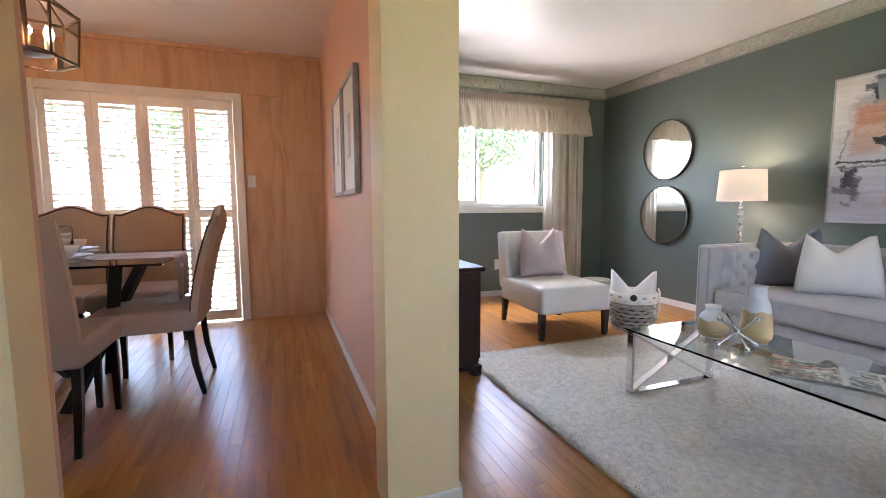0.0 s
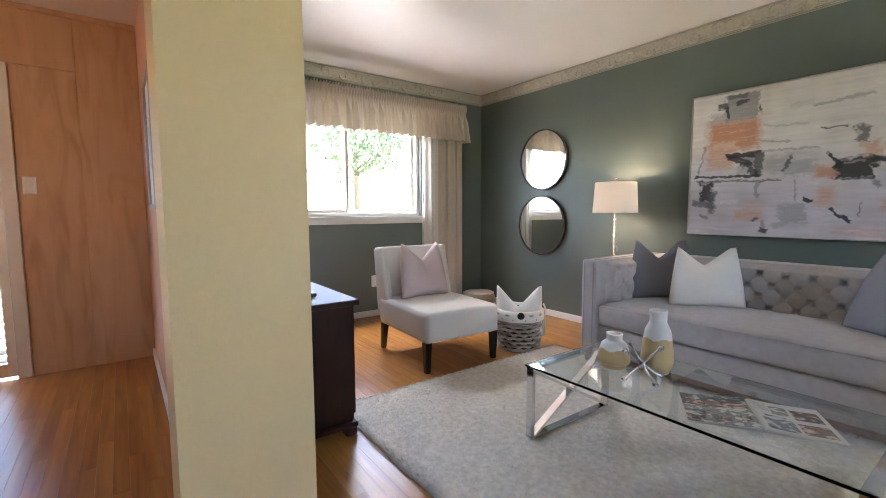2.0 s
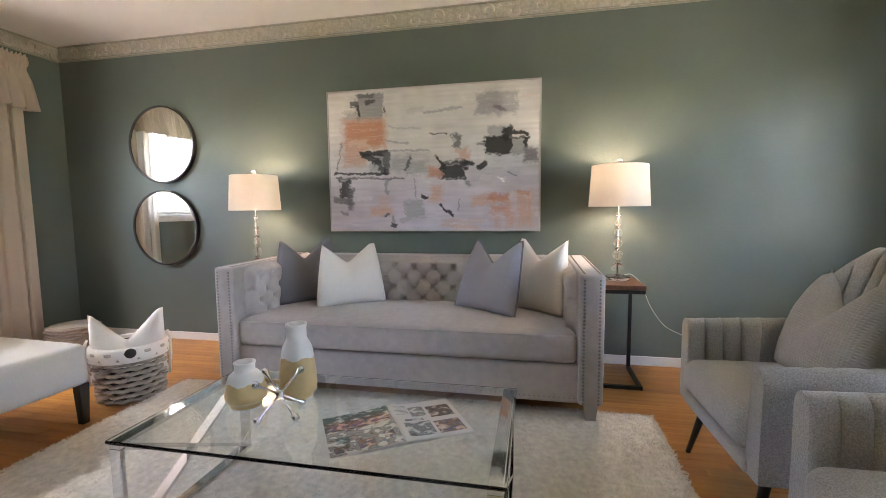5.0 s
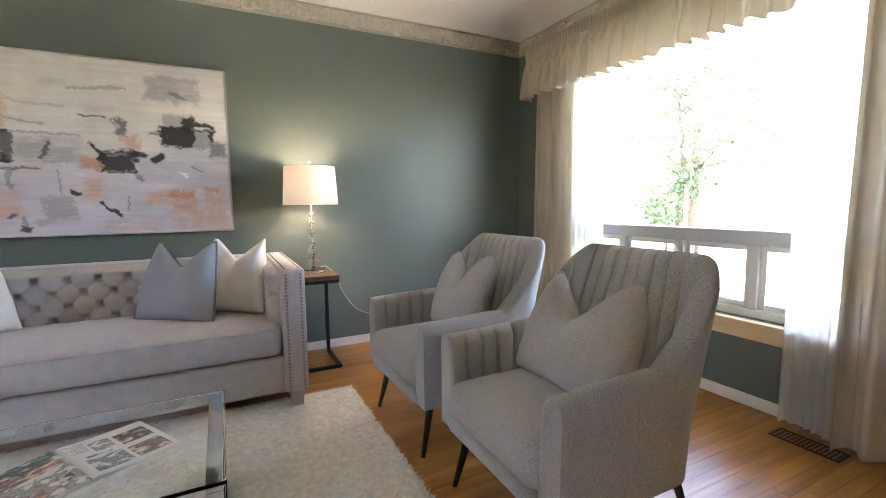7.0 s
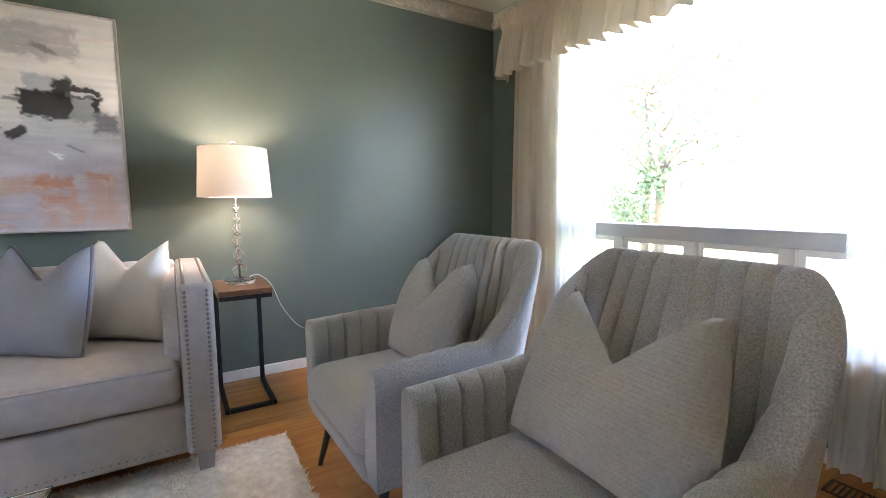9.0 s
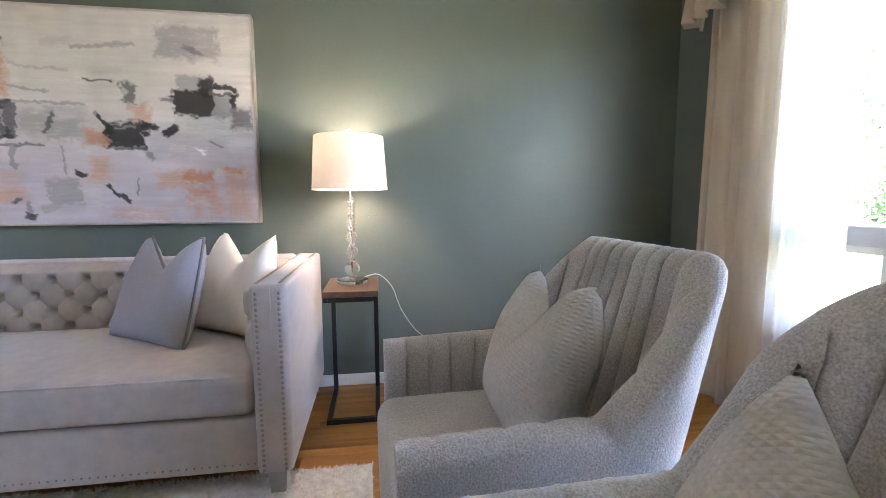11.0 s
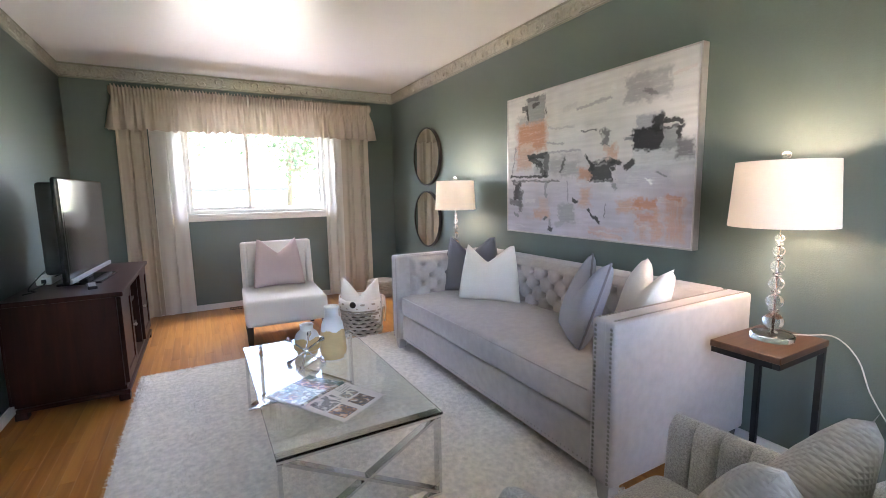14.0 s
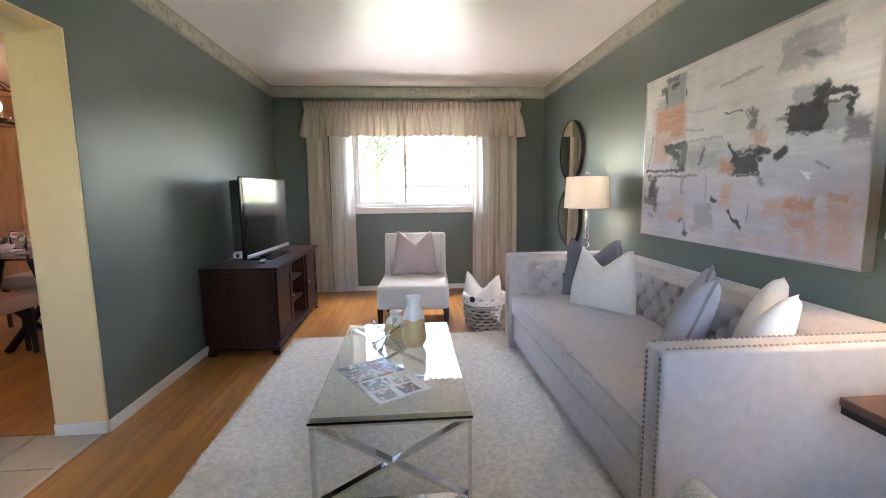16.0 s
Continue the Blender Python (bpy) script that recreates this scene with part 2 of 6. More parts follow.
M_shade = cloth_light("white_linen_shade", (0.84, 0.80, 0.74), 0.175)
M_drape_thin = cloth_light("beige_drape_cloth", (0.60, 0.525, 0.43), 0.14)
M_valance = cloth_light("beige_valance_cloth", (0.58, 0.495, 0.40), 0.11)


def sheer_mat(name, color, open_part):
    m = cloth_light(name, color, 0.6)
    nt = m.node_tree
    out = nt.nodes["Material Output"]
    prev = out.inputs[0].links[0].from_socket
    t, x = nt.nodes.new("ShaderNodeBsdfTransparent"), nt.nodes.new("ShaderNodeMixShader")
    x.inputs[0].default_value = open_part
    nt.links.new(prev, x.inputs[1])
    nt.links.new(t.outputs[0], x.inputs[2])
    nt.links.new(x.outputs[0], out.inputs[0])
    return m


M_sheer = sheer_mat("white_sheer_voile", (0.88, 0.88, 0.86), 0.35)
M_lining = cloth_light("cream_curtain_lining", (0.78, 0.74, 0.68), 0.45)


def glow(name, color, strength):
    m = bpy.data.materials.new(name)
    m.use_nodes = True
    b = m.node_tree.nodes["Principled BSDF"]
    b.inputs["Base Color"].default_value = (*color, 1)
    b.inputs["Emission Color"].default_value = (*color, 1)
    b.inputs["Emission Strength"].default_value = strength
    return m


M_bulb = glow("warm_bulb", (1.0, 0.72, 0.42), 5)
M_mirror = mat("mirror_silver", (0.86, 0.88, 0.87), 0.01, 1.0, grain=5, vary=0.0, stain=0.0)


# ---- mesh helpers ----
def box(bm, x0, x1, y0, y1, z0, z1, bevel=0.0, seg=2):
    r = bmesh.ops.create_cube(bm, size=1.0)
    bmesh.ops.transform(bm, matrix=Matrix.Translation(((x0 + x1) / 2, (y0 + y1) / 2, (z0 + z1) / 2)) @ Matrix.Diagonal((x1 - x0, y1 - y0, z1 - z0, 1)), verts=r["verts"])
    if bevel:
        es = list({e for v in r["verts"] for e in v.link_edges})
        bmesh.ops.bevel(bm, geom=es, offset=bevel, segments=seg, affect="EDGES", profile=0.5)
    return bm


def boxes(*rows, bevel=0.0):
    bm = bmesh.new()
    for r in rows:
        box(bm, *r, bevel=bevel)
    return bm


def bar(bm, a, b, w, d=None, up=(0, 0, 1), bevel=0.0):
    """A square bar from a to b, w wide and d deep."""
    a, b = Vector(a), Vector(b)
    z = (b - a).normalized()
    x = Vector(up).cross(z)
    if x.length < 1e-4:
        x = Vector((1, 0, 0))
    x.normalize()
    y = z.cross(x)
    m = Matrix((x, y, z)).transposed().to_4x4()
    m.translation = (a + b) / 2
    tmp = bmesh.new()
    d = d or w
    box(tmp, -w / 2, w / 2, -d / 2, d / 2, -(b - a).length / 2, (b - a).length / 2, bevel=bevel)
    bmesh.ops.transform(tmp, matrix=m, verts=tmp.verts)
    merge(bm, tmp)
    return bm


def merge(bm, tmp):
    me = bpy.data.meshes.new("tmp")
    tmp.to_mesh(me)
    tmp.free()
    bm.from_mesh(me)
    bpy.data.meshes.remove(me)


def lathe(profile, n=28, bm=None, at=(0, 0, 0)):
    """Turn (radius, height) pairs about z."""
    bm = bm or bmesh.new()
    rings = []
    for r, z in profile:
        if r < 1e-5:
            rings.append([bm.verts.new((at[0], at[1], at[2] + z))])
        else:
            rings.append([bm.verts.new((at[0] + r * math.cos(2 * math.pi * i / n), at[1] + r * math.sin(2 * math.pi * i / n), at[2] + z)) for i in range(n)])
    for a, b in zip(rings, rings[1:]):
        for i in range(n):
            j = (i + 1) % n
            if len(a) == 1 and len(b) == 1:
                continue
            if len(a) == 1:
                bm.faces.new((a[0], b[i], b[j]))
            elif len(b) == 1:
                bm.faces.new((a[i], b[0], a[j]))
            else:
                bm.faces.new((a[i], a[j], b[j], b[i]))
    bmesh.ops.recalc_face_normals(bm, faces=bm.faces)
    return bm


def tube(points, r, n=8, bm=None, ends=True):
    """A round tube along points; r is a number or one for each point."""
    bm = bm or bmesh.new()
    pts = [Vector(p) for p in points]
    rs = r if isinstance(r, (list, tuple)) else [r] * len(pts)
    rings, x = [], None
    for i, p in enumerate(pts):
        t = (pts[min(i + 1, len(pts) - 1)] - pts[max(i - 1, 0)]).normalized()
        if x is None:
            x = t.orthogonal().normalized()
        x = (x - t * x.dot(t)).normalized()
        y = t.cross(x)
        rings.append([bm.verts.new(p + (x * math.cos(2 * math.pi * k / n) + y * math.sin(2 * math.pi * k / n)) * rs[i]) for k in range(n)])
    for a, b in zip(rings, rings[1:]):
        for k in range(n):
            bm.faces.new((a[k], a[(k + 1) % n], b[(k + 1) % n], b[k]))
    if ends:
        bm.faces.new(rings[0][::-1])
        bm.faces.new(rings[-1])
    return bm


def grid(nu, nv, f, bm=None, closed=False):
    """A sheet of nu x nv quads; f(u, v) gives the place for u, v in 0..1."""
    bm = bm or bmesh.new()
    vs = [[bm.verts.new(f(i / nu, j / nv)) for j in range(nv + 1)] for i in range(nu + 1)]
    for i in range(nu):
        for j in range(nv):
            bm.faces.new((vs[i][j], vs[i + 1][j], vs[i + 1][j + 1], vs[i][j + 1]))
    return bm


def finish(name, bm, material, smooth):
    me = bpy.data.meshes.new(name)
    bm.to_mesh(me)
    bm.free()
    me.materials.append(material)
    if smooth:
        me.shade_smooth()
        if smooth is not True:
            me.set_sharp_from_angle(angle=radians(smooth))
    return new(name, me)


def part(name, bm, material, parent, label="", smooth=False, m=None):
    """One mesh under a thing or a part, in the thing's own coordinates."""
    ob = finish(name, bm, material, smooth)
    ob.parent = parent
    if m is not None:
        ob.matrix_basis = m
    return tagged(ob, label)


def thing(name, m, label, category, group=""):
    ob = new(name)
    ob.empty_display_size = 0.1
    ob.matrix_basis = m
    return tagged(ob, label, category, group)


def solo(name, bm, material, label, category, group="", m=None, smooth=False):
    ob = finish(name, bm, material, smooth)
    if m is not None:
        ob.matrix_basis = m
    return tagged(ob, label, category, group)


def setting(name, bm, material, label="", m=None, smooth=False):
    ob = finish(name, bm, material, smooth)
    if m is not None:
        ob.matrix_basis = m
    return tagged(ob, label, kind="structure")

# ---- structure ----
XT, XP, XE = 0.705, 0.555, 3.90      # living-room face and dining face of the dividing wall, east wall
YS, YN, YD, YH = -1.66, 4.565, 4.434, 1.44  # south wall, north wall, dining north wall, end of the dividing wall
H, HD = 2.42, 2.37


def slab(name, rows, material, label=""):
    return setting(name, boxes(*rows), material, label)


WN = (1.60, 3.04, 1.02, 2.02)   # north window: x0, x1, z0, z1
WS = (1.42, 3.22, 0.45, 2.08)   # south window
DD = (-1.575, -0.17, 0.0, 1.95)  # dining door with shutters
slab("wall_east", [(XE, XE + 0.18, YS - 0.18, YN + 0.18, -0.1, H + 0.12)], M_wall_green, "green-grey painted plaster wall behind the sofa")
slab("wall_north", [(XT - 0.09, WN[0], YN, YN + 0.18, -0.1, H + 0.12), (WN[1], XE, YN, YN + 0.18, -0.1, H + 0.12),
                    (WN[0], WN[1], YN, YN + 0.18, -0.1, WN[2]), (WN[0], WN[1], YN, YN + 0.18, WN[3], H + 0.12)], M_wall_green, "green-grey painted wall with a sliding window")
slab("wall_south", [(XT - 0.09, WS[0], YS - 0.18, YS, -0.1, H + 0.12), (WS[1], XE, YS - 0.18, YS, -0.1, H + 0.12),
                    (WS[0], WS[1], YS - 0.18, YS, -0.1, WS[2]), (WS[0], WS[1], YS - 0.18, YS, WS[3], H + 0.12)], M_wall_green, "green-grey painted wall with a large picture window")
OPS = -0.95
slab("wall_west", [(XT - 0.09, XT, YH + 0.015, YN, -0.1, H + 0.12), (XT - 0.09, XT, OPS, YH + 0.015, 1.955, H + 0.12), (XT - 0.09, XT, YS, OPS, -0.1, H + 0.12)], M_wall_green, "green-grey painted wall beside the television stand")
slab("wall_west_pillar", [(0.455, XT - 0.003, YH, YH + 0.014, 0, 1.947), (0.455, XT - 0.091, YH + 0.014, YH + 0.18, 0, 1.93), (XT - 0.091, XT - 0.003, OPS, YH + 0.014, 1.947, 1.954)], M_cream, "cream painted end of the dividing wall")
slab("wall_hall", [(XP, XT - 0.092, OPS, YH, 1.947, H + 0.1), (-0.455, XT - 0.095, YH, YH + 0.18, 1.931, H + 0.1), (-2.9, -0.455, YH, YH + 0.16, -0.1, H + 0.1),
                   (XP, XT - 0.092, YS, OPS, -0.1, H + 0.1), (-2.9, -2.75, YS, YH, -0.1, H + 0.1), (-2.9, -0.75, YS - 0.18, YS, -0.1, H + 0.1), (-0.15, XP, YS - 0.18, YS, -0.1, H + 0.1), (-0.75, -0.15, YS - 0.18, YS, 2.05, H + 0.1), (-0.75, -0.15, YS - 0.18, YS, -0.1, 0.9)], M_cream, "cream painted hall walls and headers")
slab("wall_dining_east", [(XP, XT - 0.091, YH + 0.181, YD + 0.17, -0.1, H)], M_pink, "salmon painted dining room wall")
slab("wall_dining_south", [(-2.9, -0.46, YH + 0.161, YH + 0.2, -0.1, H)], M_pink, "salmon painted dining room wall")
slab("wall_dining_west", [(-2.98, -2.82, YH + 0.2, YD + 0.17, -0.1, H)], M_pink, "wood panelled dining room wall")
slab("wall_dining_north", [(-2.9, DD[0], YD + 0.012, YD + 0.17, -0.1, H), (DD[1], XP, YD + 0.012, YD + 0.17, -0.1, H), (DD[0], DD[1], YD + 0.012, YD + 0.17, DD[3], H)], M_panel, "wood panelled dining room wall with a shuttered door")
slab("ceiling", [(XT - 0.05, XE + 0.05, YS - 0.05, YN + 0.05, H, H + 0.12)], M_ceiling, "white semi-gloss living room ceiling")
slab("ceiling_dining", [(-2.95, XP + 0.02, YH + 0.1, YD + 0.1, HD, HD + 0.15)], M_ceiling, "white dining room ceiling")
slab("ceiling_hall", [(-2.9, XP + 0.02, YS, YH + 0.08, H - 0.01, H + 0.13)], M_ceiling, "white hall ceiling")
slab("floor", [(XT - 0.045, XE, YS, YN, -0.12, -0.018), (-2.9, XT - 0.045, YH + 0.02, YD, -0.12, -0.018), (0.668, XT - 0.045, YS, YH, -0.12, -0.018)], M_walnut, "oak strip floor")
slab("floor_hall", [(-2.9, 0.666, YS, YH + 0.02, -0.12, -0.012)], M_grout, "beige stone tile hall floor")


def baseboard(name, x0, x1, y0, y1, label="white painted baseboard"):
    bm = boxes((x0, x1, y0, y1, 0.0, 0.062), bevel=0.004)
    return setting(name, bm, M_trim, label)


baseboard("baseboard_east", XE - 0.013, XE, YS + 0.013, YN - 0.013)
baseboard("baseboard_north", XT + 0.013, XE, YN - 0.013, YN)
baseboard("baseboard_south", XT + 0.013, XE, YS, YS + 0.013)
baseboard("baseboard_west", XT, XT + 0.013, YH + 0.003, YN - 0.013)
baseboard("baseboard_pillar", 0.455, XT - 0.001, YH - 0.013, YH - 0.0005, "cream painted baseboard on the wall's end")
baseboard("baseboard_dining", XP - 0.014, XP, YH + 0.17, YD - 0.01)
slab("trim_dining", [(-2.8, XP - 0.002, YD - 0.022, YD - 0.001, HD - 0.032, HD - 0.001)], M_panel, "wooden trim strip under the dining room ceiling")

# ---- wallpaper border under the ceiling, an embossed leaf scroll ----
BZ0, BZ1 = 2.288, 2.42
def scroll_factor(nt, co):
    mp = nt.nodes.new("ShaderNodeMapping")
    mp.inputs["Scale"].default_value = (1, 1, 1)
    nt.links.new(co, mp.inputs["Vector"])
    n = nt.nodes.new("ShaderNodeTexNoise")
    n.inputs["Scale"].default_value, n.inputs["Detail"].default_value = 55, 2
    nt.links.new(mp.outputs[0], n.inputs["Vector"])
    return n.outputs["Fac"]


M_border = ramp_mat("border_paper", [(0.3, (0.40, 0.38, 0.30)), (0.55, (0.48, 0.45, 0.37)), (0.8, (0.56, 0.53, 0.44))], scroll_factor, 0.6, 0.15)
M_scroll = mat("border_leaf_print", (0.50, 0.47, 0.385), 0.6, grain=60, vary=0.08)
M_scroll_dark = mat("border_edge_print", (0.34, 0.325, 0.26), 0.6, grain=60, vary=0.1)


def border(name, a, b, inward):
    """A strip of wallpaper border from a to b with a relief of scrolled leaves."""
    a, b, n = Vector((*a, 0)), Vector((*b, 0)), Vector((*inward, 0))
    along, length = (b - a).normalized(), (b - a).length

    def at(s, z, d):
        p = a + along * s + n * d
        return (p.x, p.y, z)

    bm = bmesh.new()
    vs = [bm.verts.new(at(s, zz, 0.003)) for s, zz in ((0, BZ0), (length, BZ0), (length, BZ1 - 0.001), (0, BZ1 - 0.001))]
    bm.faces.new(vs if along.cross(n).z < 0 else vs[::-1])
    strip = setting(name, bm, M_border, "beige wallpaper border with a leaf scroll")
    leaf = bmesh.new()
    pitch, k = 0.17, int(length / 0.17)
    for i in range(k + 1):
        s0, up = (i + 0.5) * pitch, 1 if i % 2 else -1
        pts = []
        for j in range(15):
            q = j / 14
            r = 0.040 * (1 - 0.35 * q)
            th = up * (math.pi * 1.05 - q * math.pi * 1.15)
            pts.append(at(min(max(s0 + 0.045 * (1 - q) + r * 1.5 * math.cos(th), 0.005), length - 0.005), (BZ0 + BZ1) / 2 - 0.004 + r * math.sin(th) + up * 0.006, 0.0055))
        tube(pts, [0.011 * (0.35 + math.sin(math.pi * (0.12 + 0.8 * j / 14))) for j in range(15)], 5, leaf)
        for w in (-1, 1):
            c = s0 + w * 0.05
            if 0.03 < c < length - 0.03:
                tube([at(c - 0.022, (BZ0 + BZ1) / 2 - up * w * 0.028, 0.0045), at(c, (BZ0 + BZ1) / 2 - up * w * 0.034, 0.008), at(c + 0.022, (BZ0 + BZ1) / 2 - up * w * 0.022, 0.0045)], [0.002, 0.009, 0.002], 5, leaf)
    part("leaf_scroll", leaf, M_scroll, strip, "paler embossed leaf scroll", smooth=True)
    edge = bmesh.new()
    for zz, w in ((BZ0 + 0.006, 0.0055), (BZ0 + 0.02, 0.003), (BZ1 - 0.012, 0.004)):
        tube([at(0.002, zz, 0.004), at(length - 0.002, zz, 0.004)], w, 6, edge)
    part("border_edge", edge, M_scroll_dark, strip, "dark printed edge lines")


border("trim_border_east", (XE, YS), (XE, YN), (-1, 0))
border("trim_border_north", (XT, YN), (XE, YN), (0, -1))
border("trim_border_south", (XT, YS), (XE, YS), (0, 1))
border("trim_border_west", (XT, YS), (XT, YN), (1, 0))


# ---- windows ----
def frame_bm(x0, x1, z0, z1, w, y0, y1):
    return boxes((x0, x0 + w, y0, y1, z0, z1), (x1 - w, x1, y0, y1, z0, z1), (x0 + w, x1 - w, y0 + 0.001, y1 - 0.001, z0, z0 + w), (x0 + w, x1 - w, y0 + 0.001, y1 - 0.001, z1 - w, z1), bevel=0.003)


def pane(parent, x0, x1, z0, z1, y):
    ob = part("pane", boxes((x0, x1, y - 0.002, y + 0.002, z0, z1)), M_pane, parent)
    ob.visible_shadow = False
    return ob


wn1 = tagged(new("window_1"), "white sliding window over a painted sill", kind="structure")
part("window_frame", frame_bm(WN[0], WN[1], WN[2], WN[3], 0.035, YN + 0.05, YN + 0.15), M_trim, wn1)
XM = 2.21
for x0, x1, y in ((WN[0] + 0.036, XM + 0.02, YN + 0.075), (XM - 0.02, WN[1] - 0.036, YN + 0.11)):
    part("sash", frame_bm(x0, x1, WN[2] + 0.036, WN[3] - 0.036, 0.032, y - 0.014, y + 0.014), M_trim, wn1)
    pane(wn1, x0 + 0.033, x1 - 0.033, WN[2] + 0.069, WN[3] - 0.069, y)
part("window_sill", boxes((WN[0] - 0.03, WN[1] + 0.03, YN - 0.035, YN + 0.05, WN[2] - 0.03, WN[2] - 0.001), (WN[0] - 0.01, WN[1] + 0.01, YN - 0.016, YN - 0.001, WN[2] - 0.075, WN[2] - 0.031), bevel=0.003), M_trim, wn1)

ws1 = tagged(new("window_2"), "large picture window with a row of awning sashes", kind="structure")
M_alu = mat("grey_painted_frame", (0.50, 0.51, 0.52), 0.4, grain=60, vary=0.05)
part("window_frame", frame_bm(WS[0], WS[1], WS[2], WS[3], 0.04, YS - 0.15, YS - 0.04), M_trim, ws1)
part("transom", boxes((WS[0] + 0.04, WS[1] - 0.04, YS - 0.14, YS - 0.035, 0.825, 0.90), bevel=0.006), M_alu, ws1, "grey painted transom rail")
pane(ws1, WS[0] + 0.041, WS[1] - 0.041, 0.901, WS[3] - 0.041, YS - 0.09)
posts = [WS[0] + 0.02, 1.965, 2.375, 2.79, WS[1] - 0.02]
for a, b in zip(posts, posts[1:]):
    part("sash", frame_bm(a + 0.021, b - 0.021, WS[2] + 0.042, 0.823, 0.03, YS - 0.11, YS - 0.07), M_trim, ws1)
    pane(ws1, a + 0.052, b - 0.052, WS[2] + 0.073, 0.792, YS - 0.09)
for p in posts[1:-1]:
    part("mullion", boxes((p - 0.02, p + 0.02, YS - 0.125, YS - 0.05, WS[2] + 0.041, 0.824), bevel=0.003), M_trim, ws1)
part("window_sill", boxes((WS[0] - 0.03, WS[1] + 0.03, YS - 0.04, YS + 0.05, WS[2] - 0.035, WS[2] - 0.001), (WS[0] - 0.01, WS[1] + 0.01, YS + 0.001, YS + 0.018, WS[2] - 0.10, WS[2] - 0.036), bevel=0.003), M_cream, ws1, "cream painted sill")


# ---- curtains ----
def drape(name, x0, x1, y, z0, z1, folds, amp, material, label, seed, spread=1.0, smooth=True):
    """A hanging panel gathered into folds that open a little towards the floor."""
    rnd = random.Random(seed)
    ph = [rnd.uniform(0, 6.28) for _ in range(6)]
    nu = folds * 10

    def f(u, v):
        zz = z0 + (z1 - z0) * v
        w = 1 + (spread - 1) * (1 - v)
        uu = u + 0.25 / folds * math.sin(2 * math.pi * u * 2.3 + ph[0])
        a = amp * (0.55 + 0.45 * (1 - v)) * (0.75 + 0.25 * math.sin(5 * u + ph[1]))
        x = (x0 + x1) / 2 + (uu - 0.5) * (x1 - x0) * w
        yy = y + a * math.sin(2 * math.pi * folds * u + ph[2] + 0.5 * math.sin(2.2 * v + 4 * u + ph[3])) + 0.3 * a * math.sin(4 * math.pi * folds * u + ph[4])
        return (x, yy, zz + (0.008 * math.sin(9 * u + ph[5]) if v == 0 else 0))

    return solo(name, grid(nu, 26, f), material, label, "curtain", "curtains", smooth=smooth)


def valance(name, x0, x1, y, into, z0, z1, label, seed):
    """A rod-pocket valance: gathered heading, pocket and a fuller skirt with returns to the wall."""
    rnd = random.Random(seed)
    folds = int((x1 - x0) / 0.085)
    jit = [rnd.uniform(0.4, 1.35) for _ in range(folds * 2 + 4)]
    pth = [rnd.uniform(-1.5, 1.5) for _ in range(folds * 2 + 4)]
    ret = 0.11
    total = (x1 - x0) + 2 * ret
    head = 0.072 / (z1 - z0)

    def f(u, v):
        s = u * total
        if s < ret:
            px, py, nx, ny = x0, y - into * (ret - s), -1, 0
        elif s > total - ret:
            px, py, nx, ny = x1, y - into * (s - total + ret), 1, 0
        else:
            px, py, nx, ny = x0 + s - ret, y, 0, into
        k = u * folds * 1.05
        i = int(k)
        q = k - i
        q = q * q * (3 - 2 * q)
        swing = pth[i % len(pth)] * (1 - q) + pth[(i + 1) % len(pth)] * q
        wave = math.sin(2 * math.pi * k + swing) * (jit[i % len(jit)] * (1 - q) + jit[(i + 1) % len(jit)] * q)
        fine = math.sin(2 * math.pi * k * 3.1 + 1.3)
        t = 1 - v
        if t < head:
            d = 0.014 * fine + 0.016 * (0.3 - abs(t - head / 2) / head) + 0.008
        elif t < head * 1.5:
            d = 0.009 * fine - 0.002
        else:
            q = (t - head * 1.5) / (1 - head * 1.5)
            d = 0.016 * q ** 0.5 + (0.016 + 0.026 * q) * wave * min(1.0, 4 * q) + 0.008 * (1 - q) * fine
        zz = z1 - (z1 - z0) * t
        if t > 0.9:
            zz += 0.006 * (t - 0.9) / 0.1 * (wave + 0.8 * math.sin(k * 1.7))
        if t == 0:
            zz += 0.011 * fine + 0.006 * math.sin(k * 5.3)
        flare = 0.03 * max(0, t - 0.3)
        return (px + nx * (d + flare), py + ny * (d + flare), zz)

    t = thing(name, pose(0, 0, 0), label, "valance", "valances")
    cut = 1 - head * 1.25
    part("skirt", grid(folds * 16, 18, lambda u, v: f(u, v * cut)), M_valance, t, "gathered skirt", True)
    part("heading", grid(folds * 20, 8, lambda u, v: f(u, cut + v * (1 - cut))), M_valance, t, "ruffled rod-pocket heading", True)
    return t


valance("valance", 1.09, 3.56, YN - 0.13, -1, 1.83, 2.225, "beige gathered valance over the sliding window", 3)
drape("curtain", 1.10, 1.34, YN - 0.075, 0.015, 2.16, 4, 0.032, M_drape_thin, "floor-length beige curtain beside the sliding window", 5, 1.1)
drape("curtain", 3.24, 3.53, YN - 0.075, 0.015, 2.16, 4, 0.034, M_drape_thin, "floor-length beige curtain beside the sliding window", 6, 1.1)
drape("lining_curtain", 1.33, 1.62, YN - 0.065, 0.02, 2.14, 4, 0.014, M_lining, "cream lining curtain beside the sliding window", 7, 1.08)
drape("lining_curtain", 3.00, 3.25, YN - 0.065, 0.02, 2.14, 4, 0.014, M_lining, "cream lining curtain beside the sliding window", 8, 1.05)
valance("valance", 1.02, 3.64, YS + 0.13, 1, 1.87, 2.27, "beige gathered valance over the picture window", 9)
drape("curtain", 3.16, 3.56, YS + 0.085, 0.015, 2.2, 5, 0.040, M_drape_thin, "floor-length beige curtain beside the picture window", 10, 1.06)
drape("curtain", 1.10, 1.56, YS + 0.10, 0.015, 2.2, 5, 0.045, M_drape_thin, "floor-length beige curtain beside the picture window", 11, 1.08)
